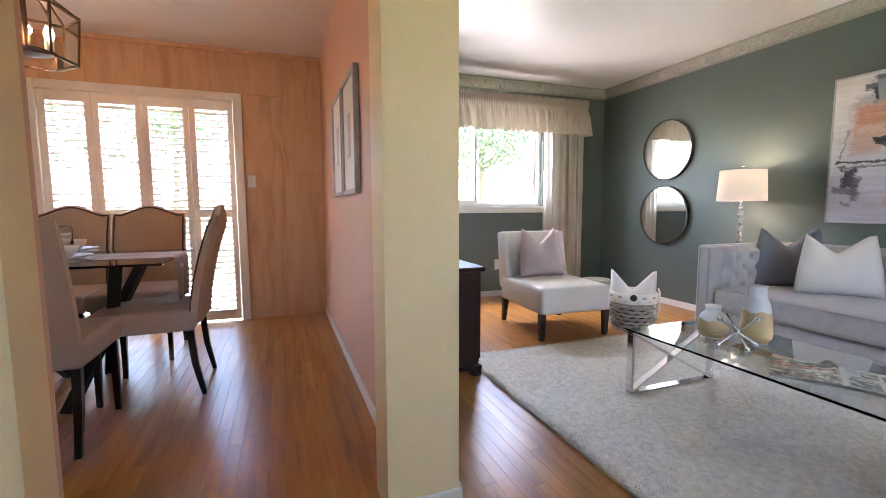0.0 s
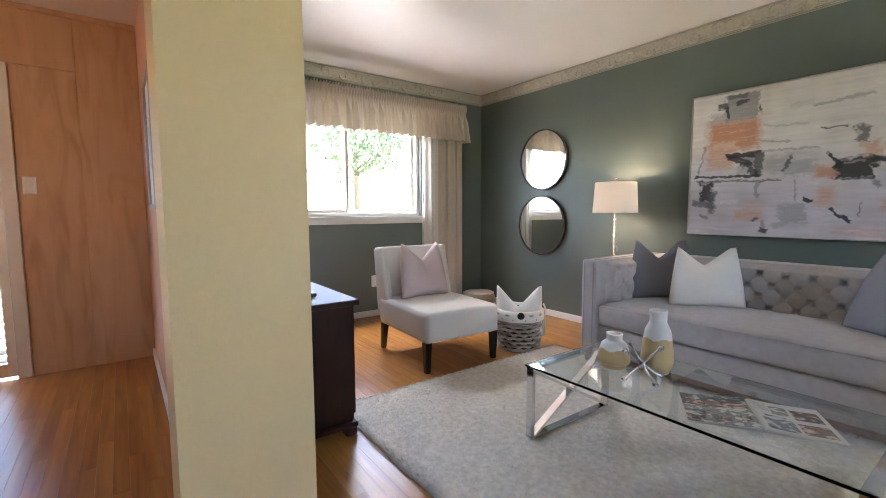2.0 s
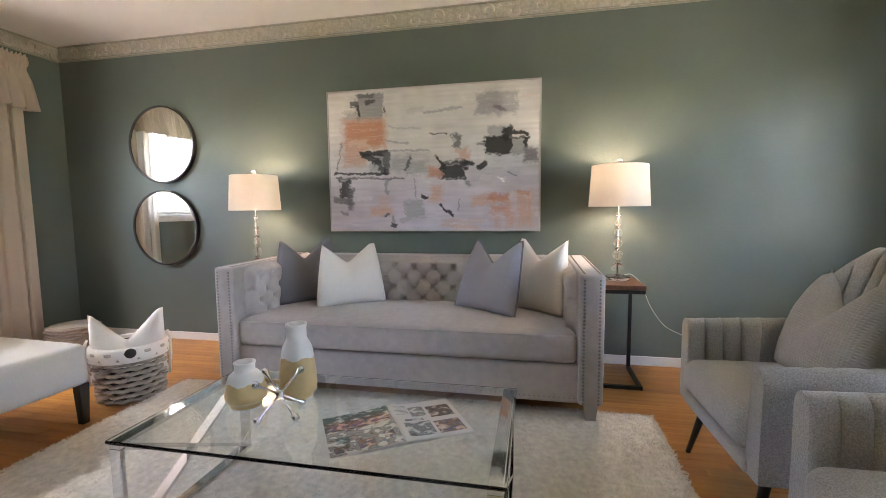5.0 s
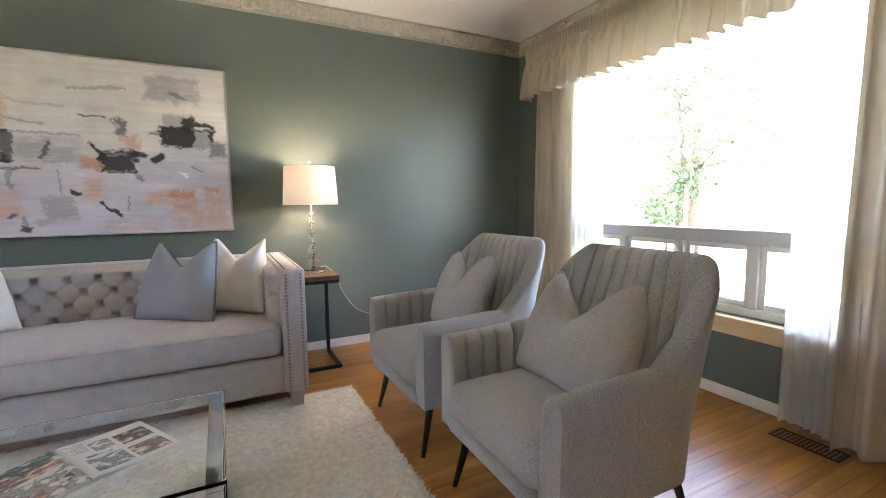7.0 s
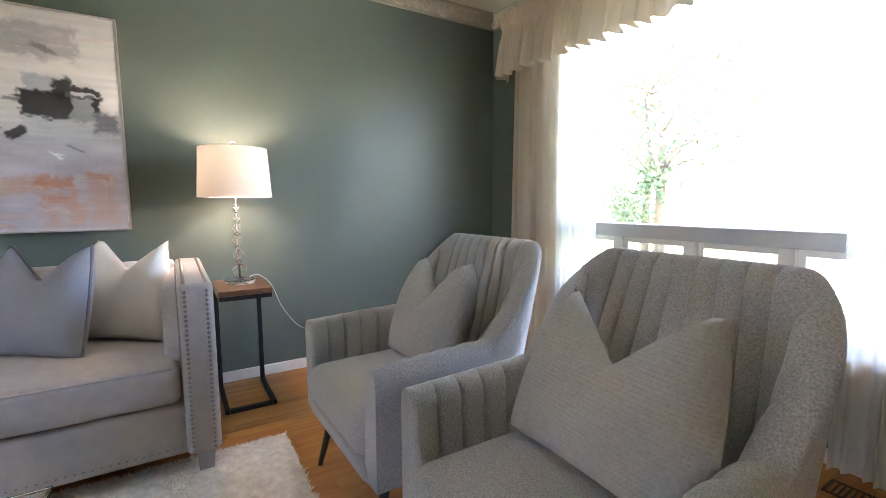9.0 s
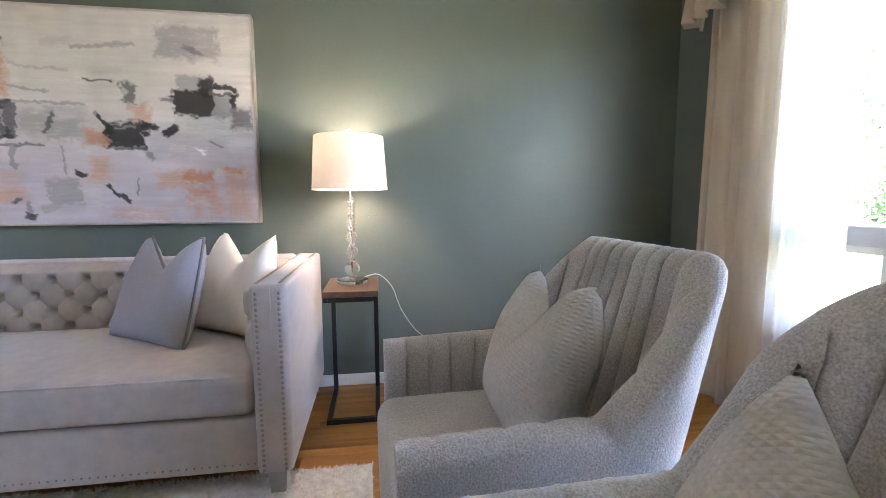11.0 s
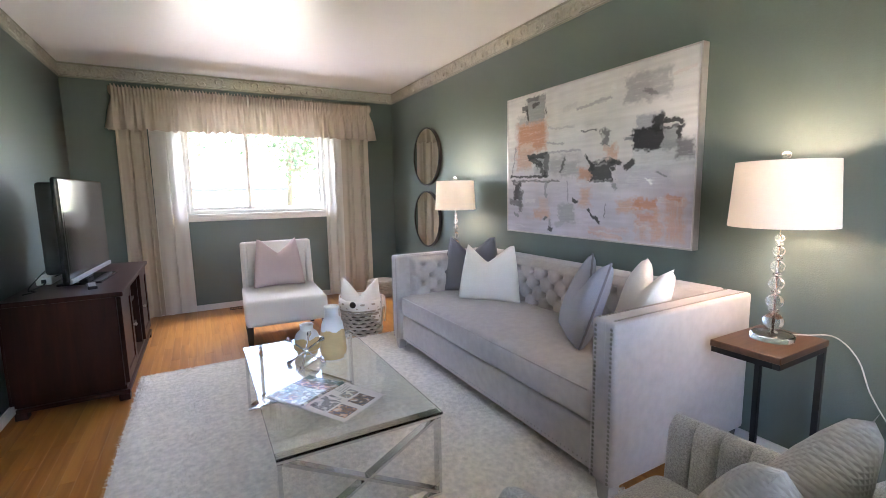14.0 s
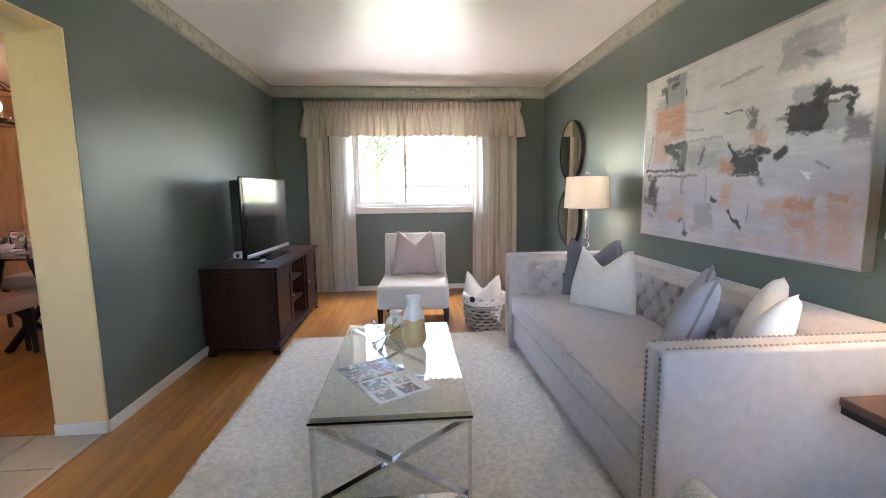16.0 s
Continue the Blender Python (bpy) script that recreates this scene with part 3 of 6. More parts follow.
drape("sheer_curtain", 2.86, 3.20, YS + 0.07, 0.02, 2.18, 7, 0.020, M_sheer, "white sheer curtain over the picture window", 12)
drape("sheer_curtain", 1.46, 1.76, YS + 0.07, 0.02, 2.18, 7, 0.020, M_sheer, "white sheer curtain over the picture window", 13)


# ---- soft goods ----
def pillow_bm(w, h, d, chop=0.0, n=22, seed=0, pinch=0.07, taper=0.25):
    """A scatter cushion standing in the x-z plane, base at z = 0, with pointed corners and a dent in its top edge."""
    rnd = random.Random(seed)
    o = Vector((rnd.uniform(-9, 9), rnd.uniform(-9, 9), rnd.uniform(-9, 9)))
    bm = bmesh.new()
    rows = {}
    for side in (-1, 1):
        for i in range(n + 1):
            for j in range(n + 1):
                u, v = 2 * i / n - 1, 2 * j / n - 1
                if abs(u) == 1 or abs(v) == 1:
                    key = (0, i, j)
                else:
                    key = (side, i, j)
                if key in rows:
                    continue
                t = ((1 - u * u) * (1 - v * v)) ** 0.36
                c = 1.25 * chop * max(0.0, 1 - ((u + 0.10 * math.sin(seed)) ** 2 + 0.004) ** 0.5 / 0.90) ** 1.1 * ((v + 1) / 2) ** 1.8
                x = w / 2 * u * (1 - 0.5 * pinch * (1 - v * v)) * (1 - (taper if chop else 0.0) * ((v + 1) / 2) ** 1.9)
                z = h / 2 * v * (1 - pinch * (1 - u * u)) + h / 2 * (1 - pinch * 0.5) - c
                y = side * d / 2 * t * (1 - 0.5 * c / max(chop, 1e-6) * (1 if chop else 0)) if key[0] else 0
                nz = noise.noise(Vector((x * 5, z * 5, side * 2.0)) + o)
                crease = noise.noise(Vector((x * 16 + 3 * z, z * 7, side * 4.0)) + o)
                y += side * (0.014 * nz + 0.005 * crease) * t ** 0.5
                rows[key] = bm.verts.new((x, y, max(z, 0.0)))
    def at(side, i, j):
        return rows[(0, i, j)] if i in (0, n) or j in (0, n) else rows[(side, i, j)]
    for side in (-1, 1):
        for i in range(n):
            for j in range(n):
                q = (at(side, i, j), at(side, i + 1, j), at(side, i + 1, j + 1), at(side, i, j + 1))
                bm.faces.new(q if side < 0 else q[::-1])
    return bm


def pillow(label, material, m, w=0.46, h=0.44, d=0.17, chop=0.09, seed=0, piping=None, taper=0.25):
    bm = pillow_bm(w, h, d, chop, seed=seed, taper=taper)
    if piping is None:
        return solo("throw_pillow", bm, material, label, "pillow", "throw pillows", m, True)
    t = thing("throw_pillow", m, label, "pillow", "throw pillows")
    edge = [v.co.copy() for v in bm.verts if abs(v.co.y) < 1e-6]
    part("cover", bm, material, t, smooth=True)
    c = Vector((0, 0, h / 2))
    edge.sort(key=lambda p: math.atan2(p.z - c.z, p.x))
    part("piping", tube(edge + edge[:1], 0.006, 6), piping, t, "corded edge", True)
    return t


def soft_box(x0, x1, y0, y1, z0, z1, r=0.04, seg=4, crown=0.0):
    """A padded box with well rounded edges and, where wanted, a crowned top."""
    bm = bmesh.new()
    box(bm, x0, x1, y0, y1, z0, z1, bevel=r, seg=seg)
    if crown:
        bmesh.ops.subdivide_edges(bm, edges=[e for e in bm.edges if e.calc_length() > 0.15], cuts=9, use_grid_fill=True)
        cx, cy = (x0 + x1) / 2, (y0 + y1) / 2
        for v in bm.verts:
            if v.co.z > (z0 + z1) / 2:
                u, w = 2 * (v.co.x - cx) / (x1 - x0), 2 * (v.co.y - cy) / (y1 - y0)
                v.co.z += crown * max(0, 1 - u * u) * max(0, 1 - w * w)
    return bm


def nails(points, r=0.0070):
    bm = bmesh.new()
    proto = []
    for p, n in points:
        p, n = Vector(p), Vector(n)
        a = n.orthogonal().normalized()
        b = n.cross(a)
        top = bm.verts.new(p + n * r * 0.8)
        ring = [bm.verts.new(p + (a * math.cos(k * math.pi / 3) + b * math.sin(k * math.pi / 3)) * r) for k in range(6)]
        mid = [bm.verts.new(p + n * r * 0.55 + (a * math.cos(k * math.pi / 3) + b * math.sin(k * math.pi / 3)) * r * 0.65) for k in range(6)]
        for k in range(6):
            j = (k + 1) % 6
            bm.faces.new((ring[k], ring[j], mid[j], mid[k]))
            bm.faces.new((mid[k], mid[j], top))
    return bm


def tufted(width, height, px, pz, depth, frame_at, nu, nv):
    """A diamond-tufted panel. frame_at(a, b, d) places a point a along, b up and d proud."""
    def f(u, v):
        a, b = (u - 0.5) * width, v * height
        p, q = (a / px + b / pz) / 2, (a / px - b / pz) / 2
        s = abs(math.sin(math.pi * p)) * abs(math.sin(math.pi * q))
        rp, rq = p - round(p), q - round(q)
        hole = math.exp(-((rp * px * 1.4) ** 2 + (rq * pz * 1.4) ** 2) / 0.0125 ** 2)
        edge = min(1.0, min(u, 1 - u) * width / 0.03) * min(1.0, min(v, 1 - v) * height / 0.03)
        return frame_at(a, b, depth * (0.22 * s ** 0.45 + 0.78 * (1 - hole)) * edge)
    return grid(nu, nv, f)


# ---- sofa ----
SX0, SX1, SY0, SY1, SZ = 2.965, 3.86, 0.355, 2.435, 0.738
sofa = thing("sofa", pose(SX0, (SY0 + SY1) / 2, 0), "light grey velvet tufted sofa with nailhead trim against the green wall", "sofa")
L, D, AW = SY1 - SY0, SX1 - SX0, 0.115   # length along y, depth along x, arm width
part("base", soft_box(0.035, D, -L / 2 + 0.02, L / 2 - 0.02, 0.092, 0.292, 0.018, 3), M_sofa, sofa, smooth=True)
for s in (-1, 1):
    y0, y1 = sorted((s * (L / 2), s * (L / 2 - AW)))
    arm = part("arm", soft_box(0.0, D - 0.012, y0, y1, 0.10, SZ, 0.016, 3), M_sofa, sofa, smooth=True)
    pts = []
    for yy in (y0 + 0.022, y1 - 0.022):
        pts += [((-0.0005, yy, 0.115 + k * 0.0175), (-1, 0, 0)) for k in range(35)]
        pts += [((0.02 + k * 0.0175, yy, SZ + 0.0005), (0, 0, 1)) for k in range(48)]
    tagged(part("nailhead_trim", nails(pts, 0.0066), M_nail_aged, arm, "rows of nickel nailheads", True), kind="stuff")
    part("piping", tube([(0.004, y0 + 0.05 if s < 0 else y0 + 0.05, 0.12), (0.002, y0 + 0.05, SZ - 0.01)], 0.003, 6), M_sofa, arm, smooth=True)
    inner = s * (L / 2 - AW)
    part("tufted_arm_panel", tufted(D - 0.30, 0.40, 0.068, 0.066, 0.050, lambda a, b, d, i=inner, s=s: (0.10 + (D - 0.30) / 2 + a, i - s * (0.004 + d), 0.325 + b), 60, 40), M_sofa, arm, smooth=True)
part("backrest", soft_box(D - 0.17, D, -L / 2 + AW + 0.001, L / 2 - AW - 0.001, 0.286, SZ, 0.02, 3), M_sofa, sofa, smooth=True)
TW, TH = L - 2 * AW - 0.004, 0.40
back = part("tufted_back", tufted(TW, TH, 0.067, 0.068, 0.058, lambda a, b, d: (D - 0.172 - d - 0.03 * (1 - b / TH), a, 0.33 + b), 380, 90), M_sofa, sofa, "diamond-tufted back cushion", True)
btn = lathe([(0.0, 0.006), (0.006, 0.0045), (0.0095, 0.0), (0.008, -0.004)], 10)
bpy_btn = None
for i in range(-14, 15):
    for j in range(1, 6):
        if (i + j) % 2:
            continue
        a, b = i * 0.067, j * 0.068
        if abs(a) > TW / 2 - 0.03 or not 0.03 < b < TH - 0.03:
            continue
        m = pose(D - 0.175 - 0.03 * (1 - b / TH), a, 0.33 + b, 0, -90, 0)
        if bpy_btn is None:
            bpy_btn = part("button", btn, M_sofa, back, smooth=True, m=m)
        else:
            o = new("button", bpy_btn.data)
            o.parent, o.matrix_basis = back, m
part("seat_cushion", soft_box(0.015, D - 0.19, -L / 2 + AW + 0.004, L / 2 - AW - 0.004, 0.294, 0.442, 0.035, 4, crown=0.026), M_sofa, sofa, "single long seat cushion", True)
cush = tube([(0.022, -L / 2 + AW + 0.03, 0.432), (0.022, L / 2 - AW - 0.03, 0.432)], 0.004, 6)
part("cushion_piping", cush, M_sofa, sofa, smooth=True)
tagged(part("base_nailheads", nails([((0.0345, -L / 2 + 0.13 + k * 0.024, 0.122), (-1, 0, 0)) for k in range(int((L - 0.26) / 0.024))], 0.004), M_nail_aged, sofa, "row of small nailheads along the base", True), kind="stuff")
M_sofaleg = mat("grey_washed_wood_leg", (0.42, 0.40, 0.38), 0.5, grain=50, vary=0.12)
for x, y in ((0.045, -1), (0.045, 1), (D - 0.06, -1), (D - 0.06, 1)):
    lg = boxes((-0.034, 0.034, -0.034, 0.034, 0, 0.10))
    for v in lg.verts:
        if v.co.z < 0.05:
            v.co.x *= 0.72
            v.co.y *= 0.72
    part("leg", lg, M_sofaleg if x < 0.1 else M_blackwood, sofa, m=pose(x, y * (L / 2 - 0.055), 0.021 if x < 0.1 else 0.0))

# cushions on the sofa
pillow("slate grey throw pillow with a pinched top on the sofa", M_slate, pose(3.51, 2.15, 0.445, -8, 0, -41), 0.45, 0.42, 0.15, 0.10, 1, M_slate)
pillow("cream throw pillow with a pinched top on the sofa", M_creamcloth, pose(3.43, 1.813, 0.445, -9, 0, -52.6), 0.45, 0.40, 0.17, 0.09, 2)
pillow("blue-grey throw pillow with a corded edge on the sofa", M_bluegrey, pose(3.353, 0.973, 0.445, -21, 0, -123), 0.45, 0.45, 0.16, 0.11, 3, M_slate)
pillow("white throw pillow leaning on the sofa's arm", M_whitecloth, pose(3.45, 0.71, 0.445, -20, 0, -125), 0.44, 0.45, 0.16, 0.10, 4)

# ---- painting over the sofa ----
AY0, AY1, AZ0, AZ1 = 0.65, 2.144, 0.901, 1.885
M_canvas = ramp_mat("painted_canvas", [(0.30, (0.43, 0.395, 0.425)), (0.42, (0.58, 0.53, 0.58)), (0.52, (0.65, 0.60, 0.635)), (0.66, (0.74, 0.70, 0.71))], stretched_noise(1, 4.0, 8.0, 8, distort=0.35), 0.5, 0.10)
art = thing("painting", pose(XE - 0.045, (AY0 + AY1) / 2, (AZ0 + AZ1) / 2, 0, 0, 0), "large abstract canvas in white, grey, black and orange", "painting")
M_artframe = mat("brushed_silver_frame", (0.60, 0.55, 0.53), 0.32, 0.7, grain=40, vary=0.12)
for a0, a1, b0, b1 in ((-0.5, 0.5, 0.5, 0.5), (-0.5, 0.5, -0.5, -0.5), (-0.5, -0.5, -0.5, 0.5), (0.5, 0.5, -0.5, 0.5)):
    fw, fh, e = AY1 - AY0 + 0.008, AZ1 - AZ0 + 0.008, 0.0035
    part("frame_side", boxes((-0.004, 0.044, a0 * fw - (e if a0 == a1 else -e), a1 * fw + (e if a0 == a1 else -e), b0 * fh - e, b1 * fh + e)), M_artframe, art)
part("canvas", boxes((0.0, 0.043, -(AY1 - AY0) / 2, (AY1 - AY0) / 2, -(AZ1 - AZ0) / 2, (AZ1 - AZ0) / 2), bevel=0.003), M_canvas, art)


def blurred_noise(nu, nv, cells_u, cells_v, seed):
    """Smooth value noise in 0..1 on a grid of nv by nu."""
    g = np.random.RandomState(seed).uniform(0, 1, (cells_v + 2, cells_u + 2))
    a, b = np.linspace(0, cells_u, nu), np.linspace(0, cells_v, nv)
    i, j = np.minimum(a.astype(int), cells_u - 1), np.minimum(b.astype(int), cells_v - 1)
    fu, fv = a - i, b - j
    fu, fv = (fu * fu * (3 - 2 * fu))[None, :], (fv * fv * (3 - 2 * fv))[:, None]
    top = g[np.ix_(j, i)] * (1 - fu) + g[np.ix_(j, i + 1)] * fu
    low = g[np.ix_(j + 1, i)] * (1 - fu) + g[np.ix_(j + 1, i + 1)] * fu
    return top * (1 - fv) + low * fv


NU, NV = 420, 280
art_w, art_h = AY1 - AY0, AZ1 - AZ0
U, V_ = np.meshgrid(np.linspace(0, 1, NU), np.linspace(0, 1, NV))
wob_u = (blurred_noise(NU, NV, 40, 30, 1) - 0.5) * 0.020 + (blurred_noise(NU, NV, 130, 90, 2) - 0.5) * 0.020
wob_v = (blurred_noise(NU, NV, 40, 30, 3) - 0.5) * 0.024 + (blurred_noise(NU, NV, 110, 100, 4) - 0.5) * 0.022
bristle = 0.65 * blurred_noise(NU, NV, 22, 150, 5) + 0.35 * blurred_noise(NU, NV, 90, 240, 6)
bristle_up = 0.65 * blurred_noise(NU, NV, 190, 16, 7) + 0.35 * blurred_noise(NU, NV, 260, 60, 8)
cloud = 0.6 * blurred_noise(NU, NV, 9, 7, 9) + 0.4 * blurred_noise(NU, NV, 26, 18, 10)
streak = blurred_noise(NU, NV, 7, 60, 11)
WHITE, LILAC, GREY, PALE, DARK, BLACK = (0.70, 0.665, 0.65), (0.565, 0.515, 0.58), (0.235, 0.23, 0.25), (0.38, 0.365, 0.385), (0.115, 0.11, 0.12), (0.022, 0.021, 0.024)
ORANGE, PEACH, ROSE = (0.53, 0.235, 0.13), (0.58, 0.35, 0.265), (0.56, 0.41, 0.39)
low = np.clip((V_ - 0.45) / 0.3, 0, 1)[..., None]
ink = np.array(WHITE) * (1 - low) + np.array(LILAC) * low
ink = ink * (0.78 + 0.30 * cloud + 0.16 * (streak - 0.5))[..., None]


def lay(cover, color, shade=0.25):
    """Lay a colour over the canvas where cover is 1, its depth uneven as the brush leaves it."""
    global ink
    c = np.clip(cover, 0, 1)[..., None]
    tone = (1 + shade * (bristle - 0.5) + 0.5 * shade * (cloud - 0.5))[..., None]
    ink = ink * (1 - c) + np.array(color) * tone * c


def patch(u0, v0, u1, v1, color, cover=0.9, soft=0.02, dry=0.5, upright=False):
    """A rough-edged block of paint; dry thins it along the bristles, soft feathers its edge."""
    x, y = U + wob_u, V_ + wob_v
    edge = np.minimum(np.minimum(x - u0, u1 - x) * art_w / art_h, np.minimum(y - v0, v1 - y)) / soft + 0.5
    thin = np.clip(1.35 - dry * 2.4 * np.abs((bristle_up if upright else bristle) - 0.45) - 0.15 * dry, 0, 1)
    lay(np.clip(edge, 0, 1) * cover * thin, color)


def stroke(u0, v0, u1, v1, width, color, cover=0.95, dry=0.3):
    """One drag of a brush or knife that swells, thins and frays."""
    x, y = (U + 0.5 * wob_u) * art_w / art_h, V_ + 0.5 * wob_v
    ax, ay, bx_, by_ = u0 * art_w / art_h, v0, u1 * art_w / art_h, v1
    dx, dy = bx_ - ax, by_ - ay
    n2 = dx * dx + dy * dy
    s_ = ((x - ax) * dx + (y - ay) * dy) / n2
    dist = np.abs((x - ax) * dy - (y - ay) * dx) / n2 ** 0.5
    swell = width / 2 * (0.55 + 0.9 * cloud + 0.5 * (bristle - 0.5))
    body = np.clip((swell - dist) / 0.006 + 0.5, 0, 1) * np.clip(np.minimum(s_, 1 - s_) * n2 ** 0.5 / 0.012 + 0.6, 0, 1)
    lay(body * cover * np.clip(1.3 - dry * 2.2 * np.abs(bristle - 0.45), 0, 1), color, 0.35)


# pale grounds and worn whites
patch(0.06, 0.18, 0.13, 0.60, LILAC, 0.6, 0.04)
patch(0.30, 0.44, 0.50, 0.60, PALE, 0.55, 0.05, 0.8)
patch(0.28, 0.08, 0.70, 0.40, (0.60, 0.585, 0.56), 0.5, 0.10, 0.9)
patch(0.68, 0.55, 0.92, 0.69, (0.47, 0.44, 0.49), 0.75, 0.05, 0.6)
patch(0.76, 0.46, 0.95, 0.585, (0.52, 0.52, 0.53), 0.8, 0.03, 0.5)
patch(0.48, 0.66, 0.56, 0.95, LILAC, 0.8, 0.05)
patch(0.33, 0.64, 0.48, 0.78, LILAC, 0.7, 0.05)
rnd = random.Random(77)
for _ in range(45):
    u_, v_ = rnd.uniform(0.02, 0.95), rnd.uniform(0.03, 0.96)
    stroke(u_, v_, min(0.99, u_ + rnd.uniform(0.02, 0.10)), v_ + rnd.uniform(-0.02, 0.02), rnd.uniform(0.008, 0.035), rnd.choice((PALE, LILAC, WHITE, WHITE, ROSE, (0.78, 0.76, 0.74))), rnd.uniform(0.15, 0.45), 0.9)
# the column of grey and orange
patch(0.08, 0.135, 0.16, 0.20, PALE, 0.8, 0.03)
patch(0.14, 0.012, 0.275, 0.205, GREY, 0.85, 0.018, 0.45)
patch(0.16, 0.09, 0.26, 0.195, (0.33, 0.345, 0.36), 0.7, 0.02, 0.5)
stroke(0.15, 0.030, 0.235, 0.035, 0.035, DARK, 0.85)
stroke(0.19, 0.080, 0.235, 0.072, 0.030, BLACK, 0.8)
stroke(0.115, 0.092, 0.15, 0.088, 0.035, DARK)
stroke(0.150, 0.10, 0.155, 0.18, 0.016, BLACK, 0.9)
stroke(0.283, 0.115, 0.285, 0.155, 0.014, DARK)
patch(0.075, 0.20, 0.288, 0.41, PEACH, 0.8, 0.06, 0.6)
patch(0.09, 0.21, 0.280, 0.395, ORANGE, 0.85, 0.05, 0.65)
patch(0.075, 0.36, 0.185, 0.53, PEACH, 0.85, 0.045, 0.55)
patch(0.10, 0.34, 0.20, 0.39, (0.66, 0.52, 0.45), 0.6, 0.02, 0.9)
# the open black corner
patch(0.205, 0.45, 0.295, 0.575, PALE, 0.8, 0.03, 0.5)
patch(0.225, 0.45, 0.29, 0.53, GREY, 0.75, 0.02, 0.6)
stroke(0.155, 0.445, 0.300, 0.440, 0.030, BLACK)
stroke(0.165, 0.452, 0.262, 0.520, 0.034, BLACK, 0.9, 0.5)
stroke(0.292, 0.435, 0.290, 0.600, 0.044, DARK, 0.95)
stroke(0.255, 0.54, 0.285, 0.58, 0.04, BLACK, 0.8)
stroke(0.02, 0.585, 0.300, 0.592, 0.017, BLACK, 0.9)
stroke(0.03, 0.618, 0.375, 0.628, 0.012, DARK, 0.8, 0.6)
stroke(0.065, 0.36, 0.035, 0.57, 0.012, GREY, 0.8)
patch(0.052, 0.625, 0.105, 0.765, BLACK, 0.92, 0.02, 0.4, True)
patch(0.085, 0.70, 0.118, 0.86, DARK, 0.75, 0.02, 0.6, True)
stroke(0.012, 0.775, 0.11, 0.80, 0.05, DARK, 0.8, 0.6)
stroke(0.05, 0.86, 0.085, 0.89, 0.018, GREY)
# greys at the middle
patch(0.31, 0.47, 0.41, 0.565, PALE, 0.85, 0.03, 0.5)
patch(0.385, 0.515, 0.485, 0.605, (0.34, 0.335, 0.35), 0.75, 0.03, 0.6)
stroke(0.405, 0.48, 0.385, 0.575, 0.016, DARK)
stroke(0.30, 0.43, 0.50, 0.435, 0.012, PALE)
stroke(0.475, 0.175, 0.655, 0.150, 0.018, PALE, 0.85, 0.7)
stroke(0.50, 0.318, 0.585, 0.330, 0.010, DARK)
stroke(0.30, 0.26, 0.46, 0.28, 0.010, PALE, 0.6)
stroke(0.29, 0.36, 0.40, 0.38, 0.010, GREY, 0.6)
# pale block and black block at the far side
patch(0.72, 0.055, 0.90, 0.215, PALE, 0.85, 0.03, 0.55)
patch(0.735, 0.08, 0.83, 0.20, (0.33, 0.31, 0.335), 0.5, 0.05, 0.7)
stroke(0.80, 0.15, 0.855, 0.185, 0.022, DARK, 0.6)
patch(0.610, 0.33, 0.652, 0.425, DARK, 0.85, 0.02, 0.5, True)
patch(0.630, 0.43, 0.688, 0.515, PEACH, 0.85, 0.03, 0.4)
patch(0.772, 0.285, 0.878, 0.385, (0.36, 0.36, 0.40), 0.9, 0.02, 0.3)
patch(0.757, 0.36, 0.880, 0.478, BLACK, 0.95, 0.016, 0.35, True)
patch(0.845, 0.30, 0.890, 0.40, BLACK, 0.95, 0.016, 0.3)
patch(0.880, 0.37, 0.945, 0.490, (0.30, 0.305, 0.32), 0.85, 0.018, 0.5)
stroke(0.885, 0.330, 0.950, 0.350, 0.022, BLACK)
stroke(0.885, 0.375, 0.960, 0.372, 0.014, DARK)
stroke(0.940, 0.37, 0.942, 0.44, 0.026, BLACK)
patch(0.935, 0.435, 1.0, 0.535, (0.17, 0.155, 0.17), 0.85, 0.03, 0.6)
stroke(0.725, 0.405, 0.76, 0.40, 0.020, GREY)
# the black bird shape
patch(0.49, 0.555, 0.565, 0.630, ORANGE, 0.8, 0.035, 0.4)
stroke(0.530, 0.480, 0.575, 0.575, 0.030, BLACK)
patch(0.555, 0.515, 0.672, 0.640, BLACK, 0.95, 0.016, 0.35)
stroke(0.58, 0.545, 0.645, 0.535, 0.014, PALE, 0.5)
stroke(0.655, 0.520, 0.705, 0.540, 0.026, BLACK)
stroke(0.728, 0.572, 0.768, 0.535, 0.036, BLACK)
stroke(0.57, 0.645, 0.67, 0.642, 0.012, DARK)
stroke(0.672, 0.655, 0.69, 0.69, 0.026, GREY, 0.8)
stroke(0.82, 0.635, 0.845, 0.665, 0.014, (0.78, 0.77, 0.76))
stroke(0.86, 0.60, 0.90, 0.63, 0.012, GREY)
# lower half: peaches, the grey square, fine lines
patch(0.50, 0.685, 0.558, 0.800, PEACH, 0.8, 0.04, 0.4, True)
patch(0.376, 0.790, 0.468, 0.910, (0.33, 0.325, 0.345), 0.85, 0.022, 0.35)
stroke(0.355, 0.935, 0.41, 0.915, 0.035, PALE, 0.8)
patch(0.20, 0.825, 0.315, 0.895, PEACH, 0.85, 0.035, 0.5)
patch(0.235, 0.745, 0.295, 0.84, ROSE, 0.8, 0.04, 0.5)
stroke(0.285, 0.62, 0.29, 0.74, 0.026, GREY, 0.7)
stroke(0.425, 0.64, 0.427, 0.77, 0.012, GREY, 0.7)
stroke(0.455, 0.755, 0.492, 0.770, 0.024, BLACK)
stroke(0.540, 0.815, 0.612, 0.905, 0.016, BLACK)
